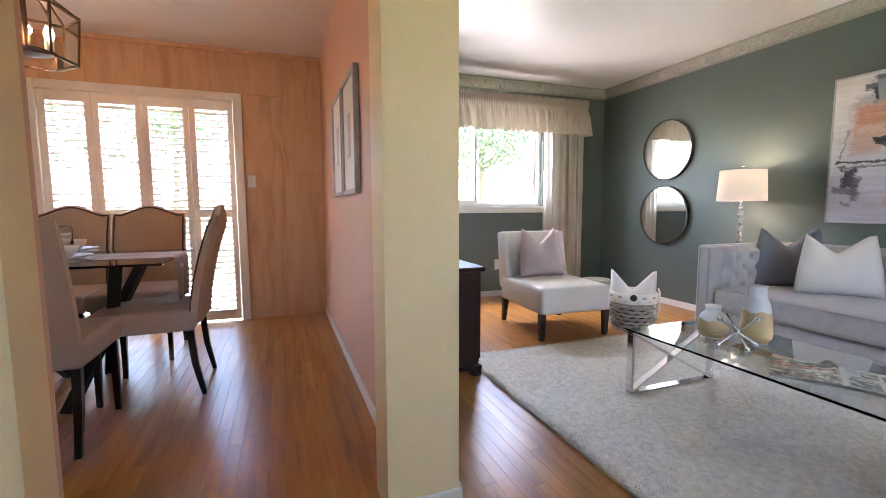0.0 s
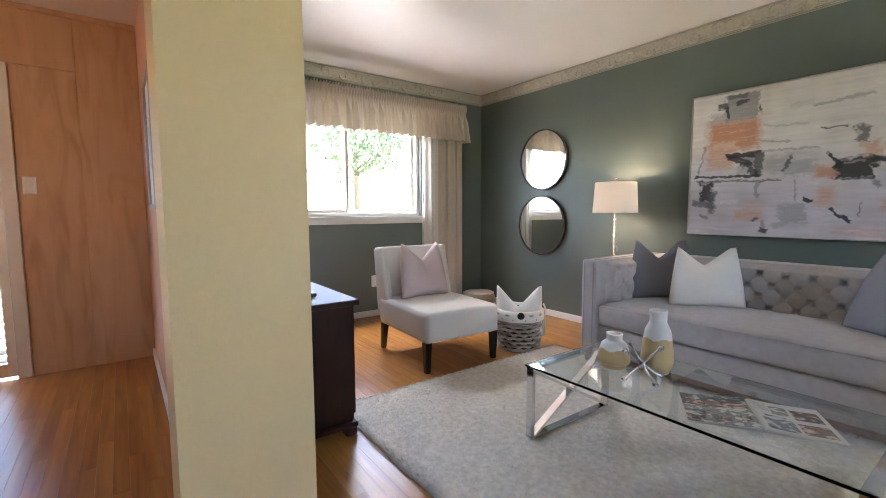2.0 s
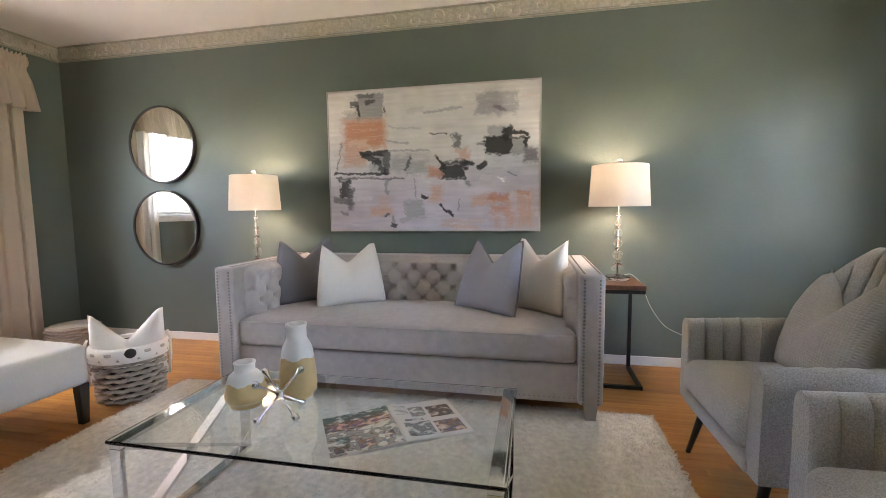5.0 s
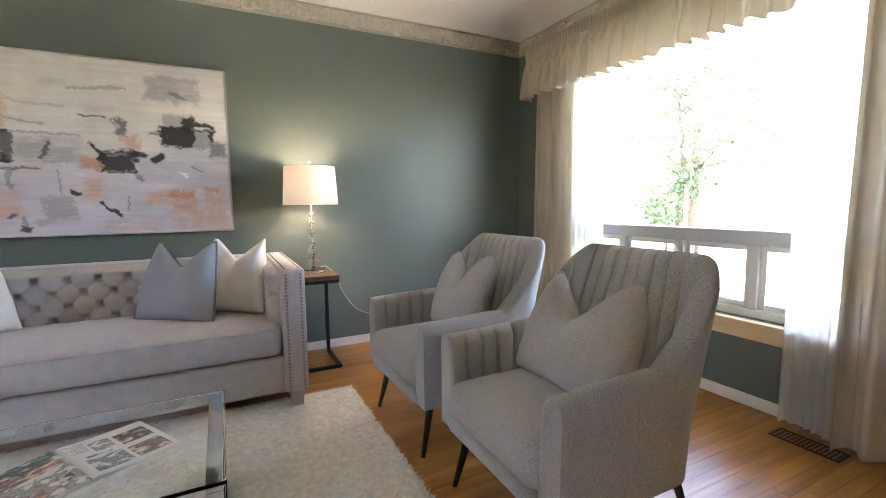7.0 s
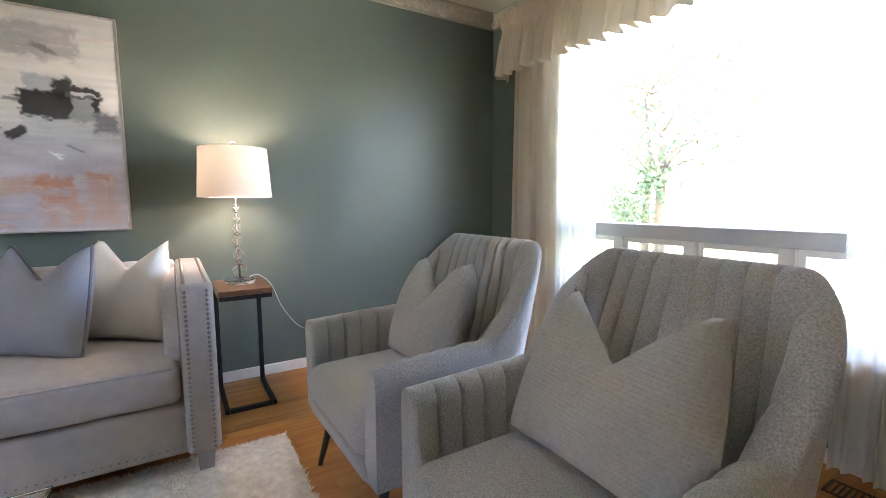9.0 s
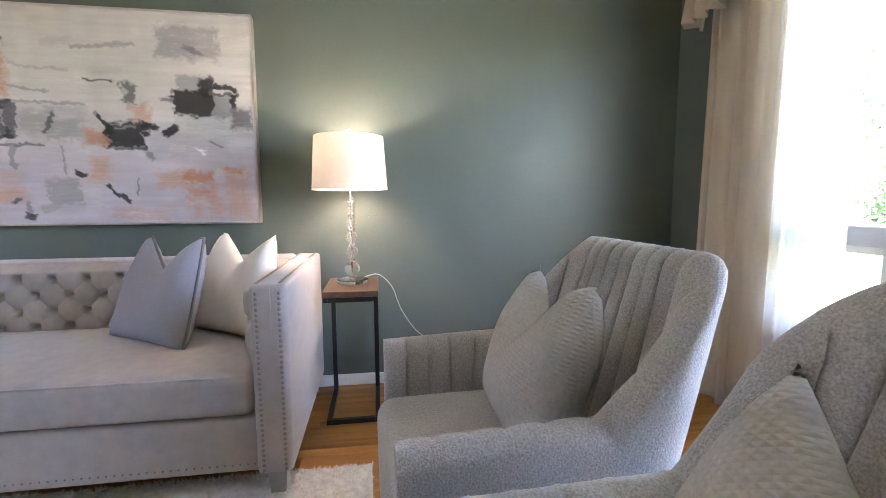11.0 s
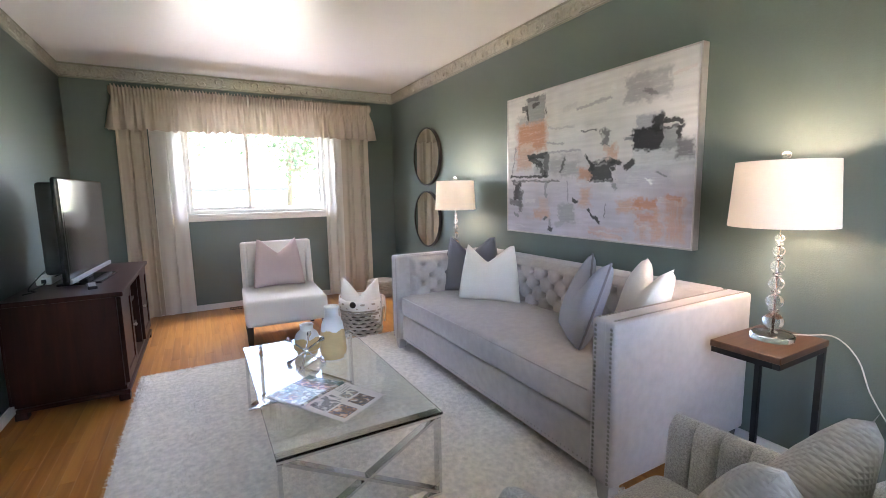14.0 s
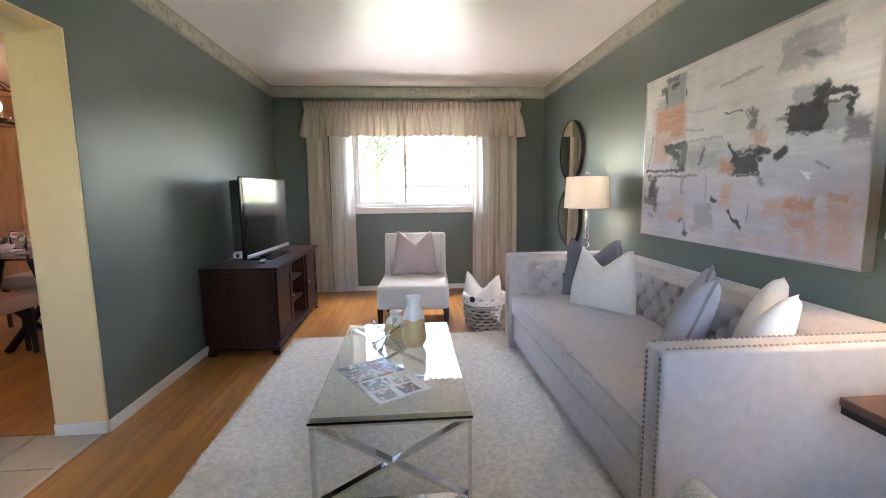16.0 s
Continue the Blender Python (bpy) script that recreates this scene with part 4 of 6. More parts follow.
stroke(0.640, 0.79, 0.632, 0.87, 0.007, DARK)
stroke(0.30, 0.885, 0.275, 0.905, 0.022, DARK)
stroke(0.315, 0.90, 0.325, 0.97, 0.020, GREY, 0.8)
stroke(0.305, 0.965, 0.335, 0.975, 0.028, BLACK, 0.85)
patch(0.695, 0.755, 0.80, 0.825, PEACH, 0.8, 0.03, 0.6)
patch(0.775, 0.745, 0.868, 0.805, ORANGE, 0.85, 0.025, 0.5)
patch(0.785, 0.835, 0.862, 0.885, ORANGE, 0.7, 0.03, 0.5)
patch(0.850, 0.80, 0.885, 0.985, PEACH, 0.75, 0.03, 0.7, True)
patch(0.905, 0.735, 0.972, 0.975, PEACH, 0.7, 0.04, 0.8, True)
patch(0.790, 0.90, 0.835, 0.985, PEACH, 0.6, 0.03, 0.8, True)
stroke(0.91, 0.735, 0.96, 0.755, 0.03, ORANGE, 0.6, 0.6)
patch(0.555, 0.925, 0.745, 0.955, ROSE, 0.8, 0.02, 0.8)
stroke(0.55, 0.965, 0.73, 0.985, 0.022, PEACH, 0.6, 0.8)

M_paint = bpy.data.materials.new("acrylic_paint_on_canvas")
M_paint.use_nodes = True
pn = M_paint.node_tree
p_attr, p_noise, p_bump = (pn.nodes.new(k) for k in ("ShaderNodeAttribute", "ShaderNodeTexNoise", "ShaderNodeBump"))
p_attr.attribute_name = "paint"
p_noise.inputs["Scale"].default_value, p_noise.inputs["Detail"].default_value = 110, 5
p_bump.inputs["Strength"].default_value, p_bump.inputs["Distance"].default_value = 0.35, 0.003
p_bsdf = pn.nodes["Principled BSDF"]
pn.links.new(p_attr.outputs["Color"], p_bsdf.inputs["Base Color"])
pn.links.new(p_noise.outputs["Fac"], p_bump.inputs["Height"])
pn.links.new(p_bump.outputs[0], p_bsdf.inputs["Normal"])
p_bsdf.inputs["Roughness"].default_value = 0.5
relief = -0.0012 - 0.0010 * bristle
paint_v = np.stack([relief, (0.5 - U) * (art_w - 0.008), (0.5 - V_) * (art_h - 0.008)], -1).reshape(-1, 3)
q0 = (np.arange(NV - 1)[:, None] * NU + np.arange(NU - 1)[None, :]).ravel()
paint_me = bpy.data.meshes.new("paint_layer")
paint_me.from_pydata(paint_v.tolist(), [], np.stack([q0, q0 + 1, q0 + NU + 1, q0 + NU], 1).tolist())
layer = paint_me.attributes.new("paint", "FLOAT_COLOR", "POINT")
layer.data.foreach_set("color", np.concatenate([ink.reshape(-1, 3), np.ones((NU * NV, 1))], 1).astype(np.float32).ravel())
paint_me.materials.append(M_paint)
paint_layer = new("paint_layer", paint_me)
paint_layer.parent = art
tagged(paint_layer, "abstract strokes of black, grey and burnt orange")

# ---- rug ----
RX0, RX1, RY0, RY1 = 1.29, 3.11, 0.10, 2.78
rnd = random.Random(4)
rug = thing("rug", pose((RX0 + RX1) / 2, (RY0 + RY1) / 2, 0), "ivory shag rug under the glass coffee table", "rug")
RW, RL = RX1 - RX0, RY1 - RY0
def rug_f(u, v):
    e = min(u, 1 - u) * RW, min(v, 1 - v) * RL
    ed = min(1.0, min(e) / 0.025)
    x, y = (u - 0.5) * RW, (v - 0.5) * RL
    wob = 0.012 * noise.noise(Vector((y * 6, x * 6, 0.3)))
    z = 0.002 + 0.017 * ed ** 0.5 + 0.0012 * noise.noise(Vector((x * 14, y * 14, 1.0))) * ed
    return (x + wob * (1 if min(e) < 0.03 else 0), y + wob * (1 if min(e) < 0.03 else 0), z)
part("backing", grid(110, 150, rug_f), M_rug, rug, smooth=True)
NT = 190000
rs = np.random.RandomState(5)
bx, by = rs.uniform(-RW / 2, RW / 2, NT), rs.uniform(-RL / 2, RL / 2, NT)
ang, ln, wd = rs.uniform(0, 6.283, NT), rs.uniform(0.012, 0.026, NT), rs.uniform(0.0024, 0.0046, NT)
cx, sy = np.cos(ang), np.sin(ang)
lean = rs.uniform(0.4, 1.0, NT)
clump = np.sin(bx * 23 + 2 * np.sin(by * 17)) * np.sin(by * 19 + 1.5 * np.sin(bx * 13))
lift = 0.018 + 0.0012 * clump
V = np.empty((NT, 3, 3))
V[:, 0] = np.stack([bx - sy * wd, by + cx * wd, np.full(NT, 0.014)], 1)
V[:, 1] = np.stack([bx + sy * wd, by - cx * wd, np.full(NT, 0.014)], 1)
V[:, 2] = np.stack([bx + cx * ln * lean, by + sy * ln * lean, lift + ln * (1.1 - lean) * 0.55], 1)
me = bpy.data.meshes.new("shag")
me.from_pydata(V.reshape(-1, 3).tolist(), [], np.arange(NT * 3).reshape(-1, 3).tolist())
me.materials.append(M_rug)
shag = new("shag", me)
shag.parent = rug
tagged(shag, "long ivory wool pile", kind="stuff")

# ---- coffee table ----
CX0, CX1, CY0, CY1, CZ = 1.868, 2.476, 0.742, 1.935, 0.370
ct = thing("coffee_table", pose((CX0 + CX1) / 2, (CY0 + CY1) / 2, 0.02), "glass coffee table with crossed chrome legs on the rug", "coffee table")
cw, cl, ch = (CX1 - CX0) / 2, (CY1 - CY0) / 2, CZ - 0.02
part("glass_top", boxes((-cw, cw, -cl, cl, ch - 0.011, ch), bevel=0.002), M_tableglass, ct, "clear glass top with a green edge")
for s in (-1, 1):
    bm = bmesh.new()
    y = s * (cl - 0.03)
    z1 = ch - 0.012
    box(bm, -cw + 0.004, cw - 0.004, y - 0.02, y + 0.02, z1 - 0.014, z1, bevel=0.0015)
    box(bm, -cw + 0.004, cw - 0.004, y - 0.02, y + 0.02, 0.0, 0.012, bevel=0.0015)
    for q in (-1, 1):
        box(bm, *sorted((q * (cw - 0.004), q * (cw - 0.018))), y - 0.02, y + 0.02, 0.0125, z1 - 0.0145, bevel=0.0015)
    bar(bm, (-cw + 0.02, y, 0.014), (cw - 0.02, y, z1 - 0.016), 0.038, 0.012, up=(1, 0, 0), bevel=0.001)
    bar(bm, (cw - 0.02, y + 0.0005, 0.014), (-cw + 0.02, y + 0.0005, z1 - 0.016), 0.0375, 0.0122, up=(1, 0, 0), bevel=0.001)
    part("leg_frame", bm, M_chrome, ct, "crossed flat chrome bars")


# ---- things on the coffee table ----
def vase(m, r, h, neck, label):
    t = thing("vase", m, label, "vase", "ceramic vases")
    n = 40
    prof = [(0.0, 0.0), (r * 0.76, 0.0), (r * 0.77, 0.016), (r * 0.95, 0.024), (r, 0.045), (r * 0.96, h * 0.34), (r * 0.86, h * 0.58), (r * 0.79, h * 0.68), (r * 0.66, h * 0.75), (neck * 1.05, h * 0.795), (neck, h * 0.82), (neck, h * 0.94), (neck * 1.08, h * 0.97), (neck * 1.08, h), (neck * 0.86, h), (neck * 0.8, h * 0.9)]
    split = h * 0.55
    part("body", lathe(prof, n), M_whiteglaze, t, "white glazed neck and shoulder", True)
    bm = bmesh.new()
    def f(u, v):
        a = 2 * math.pi * u
        top = split + 0.005 * math.sin(5 * a) + 0.0035 * abs(math.sin(9 * a + 1))
        z = 0.003 + (top - 0.003) * v
        rr = next((r0 + (r1 - r0) * (z - z0) / (z1 - z0) for (r0, z0), (r1, z1) in zip(prof[1:], prof[2:]) if z0 <= z <= z1 and z1 > z0), r)
        return ((rr + 0.0012) * math.cos(a), (rr + 0.0012) * math.sin(a), z)
    part("glaze_dip", grid(56, 14, f, bm), M_mustard, t, "mustard glaze with a wavy edge", True)
    return t


vase(pose(2.265, 1.525, CZ + 0.001), 0.066, 0.272, 0.035, "tall ceramic vase dipped in mustard glaze")
vase(pose(2.165, 1.67, CZ + 0.001), 0.070, 0.155, 0.034, "squat ceramic vase dipped in mustard glaze")
jack = thing("jack_ornament", pose(2.125, 1.512, CZ + 0.068, 0, 0, 20), "polished silver six-armed jack ornament", "ornament")
part("centre", lathe([(0, -0.016), (0.011, -0.012), (0.016, 0), (0.011, 0.012), (0, 0.016)], 14), M_chrome, jack, smooth=True)
for d in ((0.58, 0.58, 0.58), (-0.58, 0.58, 0.58), (0.58, -0.58, 0.58), (-0.58, -0.58, -0.58), (0.58, -0.58, -0.58), (-0.58, 0.58, -0.58)):
    d = Vector(d).normalized()
    part("arm", tube([d * 0.01, d * 0.07, d * 0.085, d * 0.095, d * 0.105, d * 0.112, d * 0.115], [0.0045, 0.0045, 0.0055, 0.011, 0.013, 0.010, 0.002], 10), M_chrome, jack, smooth=True)

# ---- magazine ----
M_paper = mat("magazine_paper", (0.76, 0.74, 0.70), 0.35, grain=40, vary=0.03)
INKS = [ramp_mat("print_ink", [(0.30, tuple(v * 0.25 for v in c)), (0.42, c), (0.50, tuple(v * 0.6 for v in c[::-1])), (0.56, tuple(min(0.75, v * 1.9) for v in c)), (0.68, (0.72, 0.69, 0.64))], stretched_noise(34, 42, 30, 3, distort=0.3), 0.35) for c in ((0.10, 0.17, 0.17), (0.35, 0.22, 0.13), (0.45, 0.40, 0.33), (0.20, 0.13, 0.08), (0.30, 0.31, 0.30), (0.42, 0.20, 0.12))]
mg = thing("magazine", pose(2.115, 1.105, CZ + 0.001, 0, 0, 122.0) @ Matrix.Diagonal((1, 0.88, 1, 1)), "open magazine lying on the glass coffee table", "magazine")


def page_z(x):
    return 0.003 + 0.012 * math.exp(-(abs(x) / 0.035)) * (1 - math.exp(-(abs(x) / 0.006))) + 0.004 * (1 - abs(x) / 0.215)


def sheet(x0, x1, y0, y1, lift, both=False):
    bm = grid(max(4, int((x1 - x0) / 0.008)), 2, lambda u, v: (x0 + (x1 - x0) * u, y0 + (y1 - y0) * v, page_z(x0 + (x1 - x0) * u) + lift))
    return bm


for s in (-1, 1):
    bm = sheet(*sorted((s * 0.001, s * 0.215)), -0.14, 0.14, 0)
    low = grid(26, 2, lambda u, v, s=s: (s * (0.215 - 0.214 * u), -0.14 + 0.28 * v, 0.0005))
    merge(bm, low)
    pg = part("page", bm, M_paper, mg, "curling printed page", True)
    if s > 0:
        pics = [(0.001, 0.214, -0.139, -0.095, 0), (0.001, 0.214, -0.094, -0.02, 3), (0.02, 0.08, -0.07, -0.03, 5), (0.09, 0.14, -0.07, -0.03, 5), (0.15, 0.20, -0.07, -0.03, 5), (0.001, 0.214, -0.019, 0.139, 2), (0.02, 0.05, 0.05, 0.09, 3), (0.08, 0.13, 0.07, 0.12, 1), (0.15, 0.19, 0.03, 0.07, 0), (0.16, 0.20, 0.09, 0.125, 3)]
    else:
        pics = [(-0.20, -0.115, 0.03, 0.12, 1), (-0.105, -0.02, 0.02, 0.12, 4), (-0.20, -0.12, -0.09, 0.0, 3), (-0.11, -0.06, -0.10, -0.02, 2), (-0.09, -0.03, -0.005, 0.012, 4)]
    for k, (x0, x1, y0, y1, ink) in enumerate(pics):
        part("printed_picture", sheet(x0, x1, y0, y1, 0.0005 + 0.0003 * k), INKS[ink], pg)
    if s < 0:
        for k in range(7):
            part("text_line", sheet(-0.055, -0.012 - 0.006 * (k % 3), -0.118 + k * 0.011, -0.115 + k * 0.011, 0.0006), INKS[4], pg)

# ---- end table and lamps ----
def end_table(m, label):
    """A C-shaped table: two uprights at the wall side, a low U of bars on the floor."""
    t = thing("end_table", m, label, "side table", "end tables")
    part("tabletop", boxes((-0.187, 0.187, -0.122, 0.122, 0.582, 0.608), bevel=0.003), M_walnut, t, "walnut-stained top")
    for y in (-0.108, 0.108):
        part("upright", boxes((0.160, 0.182, y - 0.011, y + 0.011, 0.0225, 0.559), bevel=0.001), M_darkmetal, t)
        part("foot_bar", boxes((-0.182, 0.182, y - 0.011, y + 0.011, 0.0, 0.022), bevel=0.001), M_darkmetal, t)
        part("side_rail", boxes((-0.182, 0.182, y - 0.011, y + 0.011, 0.5595, 0.5815), bevel=0.001), M_darkmetal, t)
    for x, z in ((-0.171, 0.011), (-0.171, 0.570), (0.171, 0.570)):
        part("cross_bar", boxes((x - 0.011, x + 0.011, -0.0965, 0.0965, z - 0.0108, z + 0.0108), bevel=0.001), M_darkmetal, t)
    return t


end_table(pose(3.640, 0.185, 0), "walnut-topped C-shaped end table with a black metal frame")
end_table(pose(3.640, 2.635, 0), "walnut-topped C-shaped end table with a black metal frame beyond the sofa")


def table_lamp(m, label):
    t = thing("table_lamp", m, label, "lamp", "table lamps")
    part("base", lathe([(0, 0), (0.072, 0), (0.074, 0.004), (0.074, 0.018), (0.070, 0.022), (0, 0.022)], 32), M_crystal, t, "clear round crystal base", 30)
    z = 0.022
    for r, hh in ((0.019, 0.007), (0.036, 0.034), (0.018, 0.008), (0.030, 0.028), (0.017, 0.008), (0.027, 0.026), (0.016, 0.007), (0.025, 0.024), (0.015, 0.007), (0.021, 0.020), (0.014, 0.007), (0.017, 0.014)):
        prof = [(0.005, z)] + [(max(0.005, r * math.sin(math.pi * k / 10)), z + hh * (1 - math.cos(math.pi * k / 10))) for k in range(1, 10)] + [(0.005, z + 2 * hh)]
        part("crystal_ball", lathe(prof, 16), M_crystal, t, smooth=25)
        z += 2 * hh + 0.001
    part("stem", tube([(0, 0, 0.022), (0, 0, z), (0, 0, 0.70)], 0.0035, 8), M_chrome, t, smooth=True)
    zs0, zs1, r0, r1 = 0.445, 0.69, 0.175, 0.160
    part("shade", lathe([(r0, zs0), (r1, zs1), (r1 - 0.003, zs1), (r0 - 0.003, zs0), (r0, zs0)], 48), M_shade, t, "white linen drum shade, lit", 40)
    part("finial", lathe([(0.004, 0.695), (0.012, 0.70), (0.016, 0.712), (0.012, 0.724), (0, 0.728)], 14), M_crystal, t, smooth=True)
    sp = bmesh.new()
    for k in range(3):
        a = 2 * math.pi * k / 3
        bar(sp, (0, 0, 0.685), (0.157 * math.cos(a), 0.157 * math.sin(a), 0.685), 0.004)
    part("spider", sp, M_chrome, t)
    part("bulb", lathe([(0, 0.545), (0.009, 0.542), (0.013, 0.53), (0.012, 0.512), (0.009, 0.50), (0.009, 0.47)], 14), M_bulb, t, "glowing warm bulb", True)
    return t


LAMPS = ((3.66, 0.185), (3.66, 2.635))
for x, y in LAMPS:
    table_lamp(pose(x, y, 0.609), "crystal ball table lamp with a lit white drum shade")
    lamp("lamp_light", "POINT", pose(x, y, 0.609 + 0.62), 0.60, (1.0, 0.81, 0.61), radius=0.028)

# ---- round mirrors ----
for cy, cz in ((3.59, 1.582), (3.605, 0.920)):
    t = thing("round_mirror", pose(XE - 0.022, cy, cz, 0, -90, 0), "round wall mirror with a thin black rim", "mirror", "round mirrors")
    part("mirror_glass", lathe([(0, 0.010), (0.288, 0.010), (0.288, 0.0), (0, 0.0)], 64), M_mirror, t, smooth=30)
    part("rim", lathe([(0.289, -0.018), (0.303, -0.018), (0.303, 0.016), (0.289, 0.016), (0.289, -0.018)], 64), M_blackwood, t, "black metal rim", 30)
    part("backing", lathe([(0, -0.018), (0.288, -0.018), (0.288, -0.001), (0, -0.001)], 48), M_tvmatte, t, smooth=30)

# ---- slipper chair ----
sc = thing("slipper_chair", pose(2.285, 3.215, 0, 0, 0, -3), "ivory upholstered slipper chair with nailhead trim and dark legs", "chair")
part("seat", soft_box(-0.31, 0.31, -0.352, 0.365, 0.20, 0.405, 0.035, 4, 0.012), M_ivory, sc, smooth=True)
bk = soft_box(-0.30, 0.30, 0.0, 0.11, 0.0, 0.50, 0.022, 3)
part("backrest", bk, M_ivory, sc, smooth=True, m=pose(0, 0.31, 0.30, -7, 0, 0))
for s in (-1, 1):
    wg = soft_box(*sorted((s * 0.245, s * 0.30)), -0.085, 0.03, 0.06, 0.495, 0.02, 3)
    for v in wg.verts:
        if v.co.y < -0.03:
            v.co.y += 0.05 * max(0, (v.co.z - 0.06) / 0.43)
    part("wing", wg, M_ivory, sc, "narrow side wing", True, pose(0, 0.31, 0.30, -7, 0, 0))
npts = [((s * 0.272, -0.086 + 0.05 * k / 22, 0.075 + k * 0.0185), (0, -1, 0)) for s in (-1, 1) for k in range(22)]
tagged(part("nailhead_trim", nails(npts, 0.005), M_nail, sc, "nailheads along the back's sides", True, pose(0, 0.31, 0.30, -7, 0, 0)), kind="stuff")
tagged(part("seat_nailheads", nails([((-0.28 + k * 0.02, -0.353, 0.215), (0, -1, 0)) for k in range(29)], 0.004), M_nail, sc, "", True), kind="stuff")
for x in (-0.282, 0.282):
    for y, ang in ((-0.315, 0), (0.32, 12)):
        lg = boxes((-0.024, 0.024, -0.024, 0.024, 0, 0.205))
        for v in lg.verts:
            if v.co.z < 0.1:
                v.co.x *= 0.68
                v.co.y = v.co.y * 0.68 + (0.03 if ang else 0)
        part("leg", lg, M_blackwood, sc, "tapered espresso leg", m=pose(x, y, 0))
pillow("blush pink throw pillow with a pinched top on the slipper chair", M_blush, pose(2.29, 3.375, 0.412, -14, 0, -3), 0.43, 0.43, 0.15, 0.10, 6)

# ---- television stand and television ----
TX0, TX1, TY0, TY1, TZ = 0.735, 1.275, 2.455, 3.845, 0.663
tv_stand = thing("tv_stand", pose(TX0, TY0, 0), "dark mahogany television stand with panelled doors and open shelves", "cabinet")
w, l = TX1 - TX0, TY1 - TY0
part("tabletop", boxes((0, w + 0.012, -0.012, l + 0.012, TZ - 0.028, TZ), bevel=0.006), M_mahogany, tv_stand)
for y0, y1 in ((0.0, 0.022), (0.44, 0.46), (l - 0.46, l - 0.44), (l - 0.022, l)):
    part("side_panel", boxes((0.012, w - 0.025, y0, y1, 0.09, TZ - 0.0285)), M_mahogany, tv_stand)
part("back_panel", boxes((0.0, 0.0115, 0.0, l, 0.09, TZ - 0.0285)), M_mahogany, tv_stand)
part("bottom_panel", boxes((0.012, w - 0.02, 0.0225, l - 0.0225, 0.065, 0.0895)), M_mahogany, tv_stand)
part("plinth", boxes((0.02, w - 0.004, 0.0, l, 0.04, 0.0645), bevel=0.004), M_mahogany, tv_stand)
for z in (0.25, 0.44):
    part("shelf", boxes((0.014, w - 0.05, 0.4605, l - 0.4605, z, z + 0.02)), M_mahogany, tv_stand)
for y0, y1, kn in ((0.024, 0.438, 0.41), (l - 0.438, l - 0.024, l - 0.41)):
    dr = part("door", boxes((w - 0.024, w - 0.004, y0, y0 + 0.06, 0.10, TZ - 0.035), (w - 0.024, w - 0.004, y1 - 0.06, y1, 0.10, TZ - 0.035), (w - 0.0235, w - 0.0045, y0 + 0.06, y1 - 0.06, 0.10, 0.16), (w - 0.0235, w - 0.0045, y0 + 0.06, y1 - 0.06, TZ - 0.095, TZ - 0.035), bevel=0.002), M_mahogany, tv_stand, "framed panel door")
    part("door_panel", boxes((w - 0.022, w - 0.012, y0 + 0.058, y1 - 0.058, 0.158, TZ - 0.093), bevel=0.003), M_mahogany, dr)
    part("knob", lathe([(0, 0.022), (0.009, 0.019), (0.012, 0.012), (0.006, 0.006), (0.006, 0)], 14), M_nail, dr, "metal knob", True, pose(w - 0.004, kn, 0.36, 0, 90, 0))
for x, y in ((0.04, 0.03), (w - 0.035, 0.03), (0.04, l - 0.03), (w - 0.035, l - 0.03)):
    part("foot", boxes((x - 0.028, x + 0.028, y - 0.028, y + 0.028, 0, 0.0395), bevel=0.004), M_mahogany, tv_stand)

tv = thing("television", pose(1.030, 3.06, TZ, 0, 0, -3.5), "flat black television with a silver lower bezel on a stand", "television")
part("foot", boxes((-0.115, 0.115, -0.22, 0.22, 0.0005, 0.014), bevel=0.005), M_tv, tv, "glossy black foot")
part("neck", boxes((-0.04, 0.01, -0.07, 0.07, 0.0145, 0.07), bevel=0.006), M_tvmatte, tv)
part("casing", boxes((-0.10, -0.012, -0.42, 0.42, 0.10, 0.64), bevel=0.02), M_tvmatte, tv)
part("bezel", boxes((-0.0118, 0.024, -0.47, 0.47, 0.042, 0.667), bevel=0.014), M_tv, tv, "glossy black bezel")
part("screen", boxes((0.0242, 0.0255, -0.432, 0.432, 0.115, 0.63)), M_tv, tv, "dark glossy screen")
part("speaker_bar", boxes((0.0005, 0.034, -0.455, 0.455, 0.044, 0.070), bevel=0.004), M_silver, tv, "silver speaker strip") 

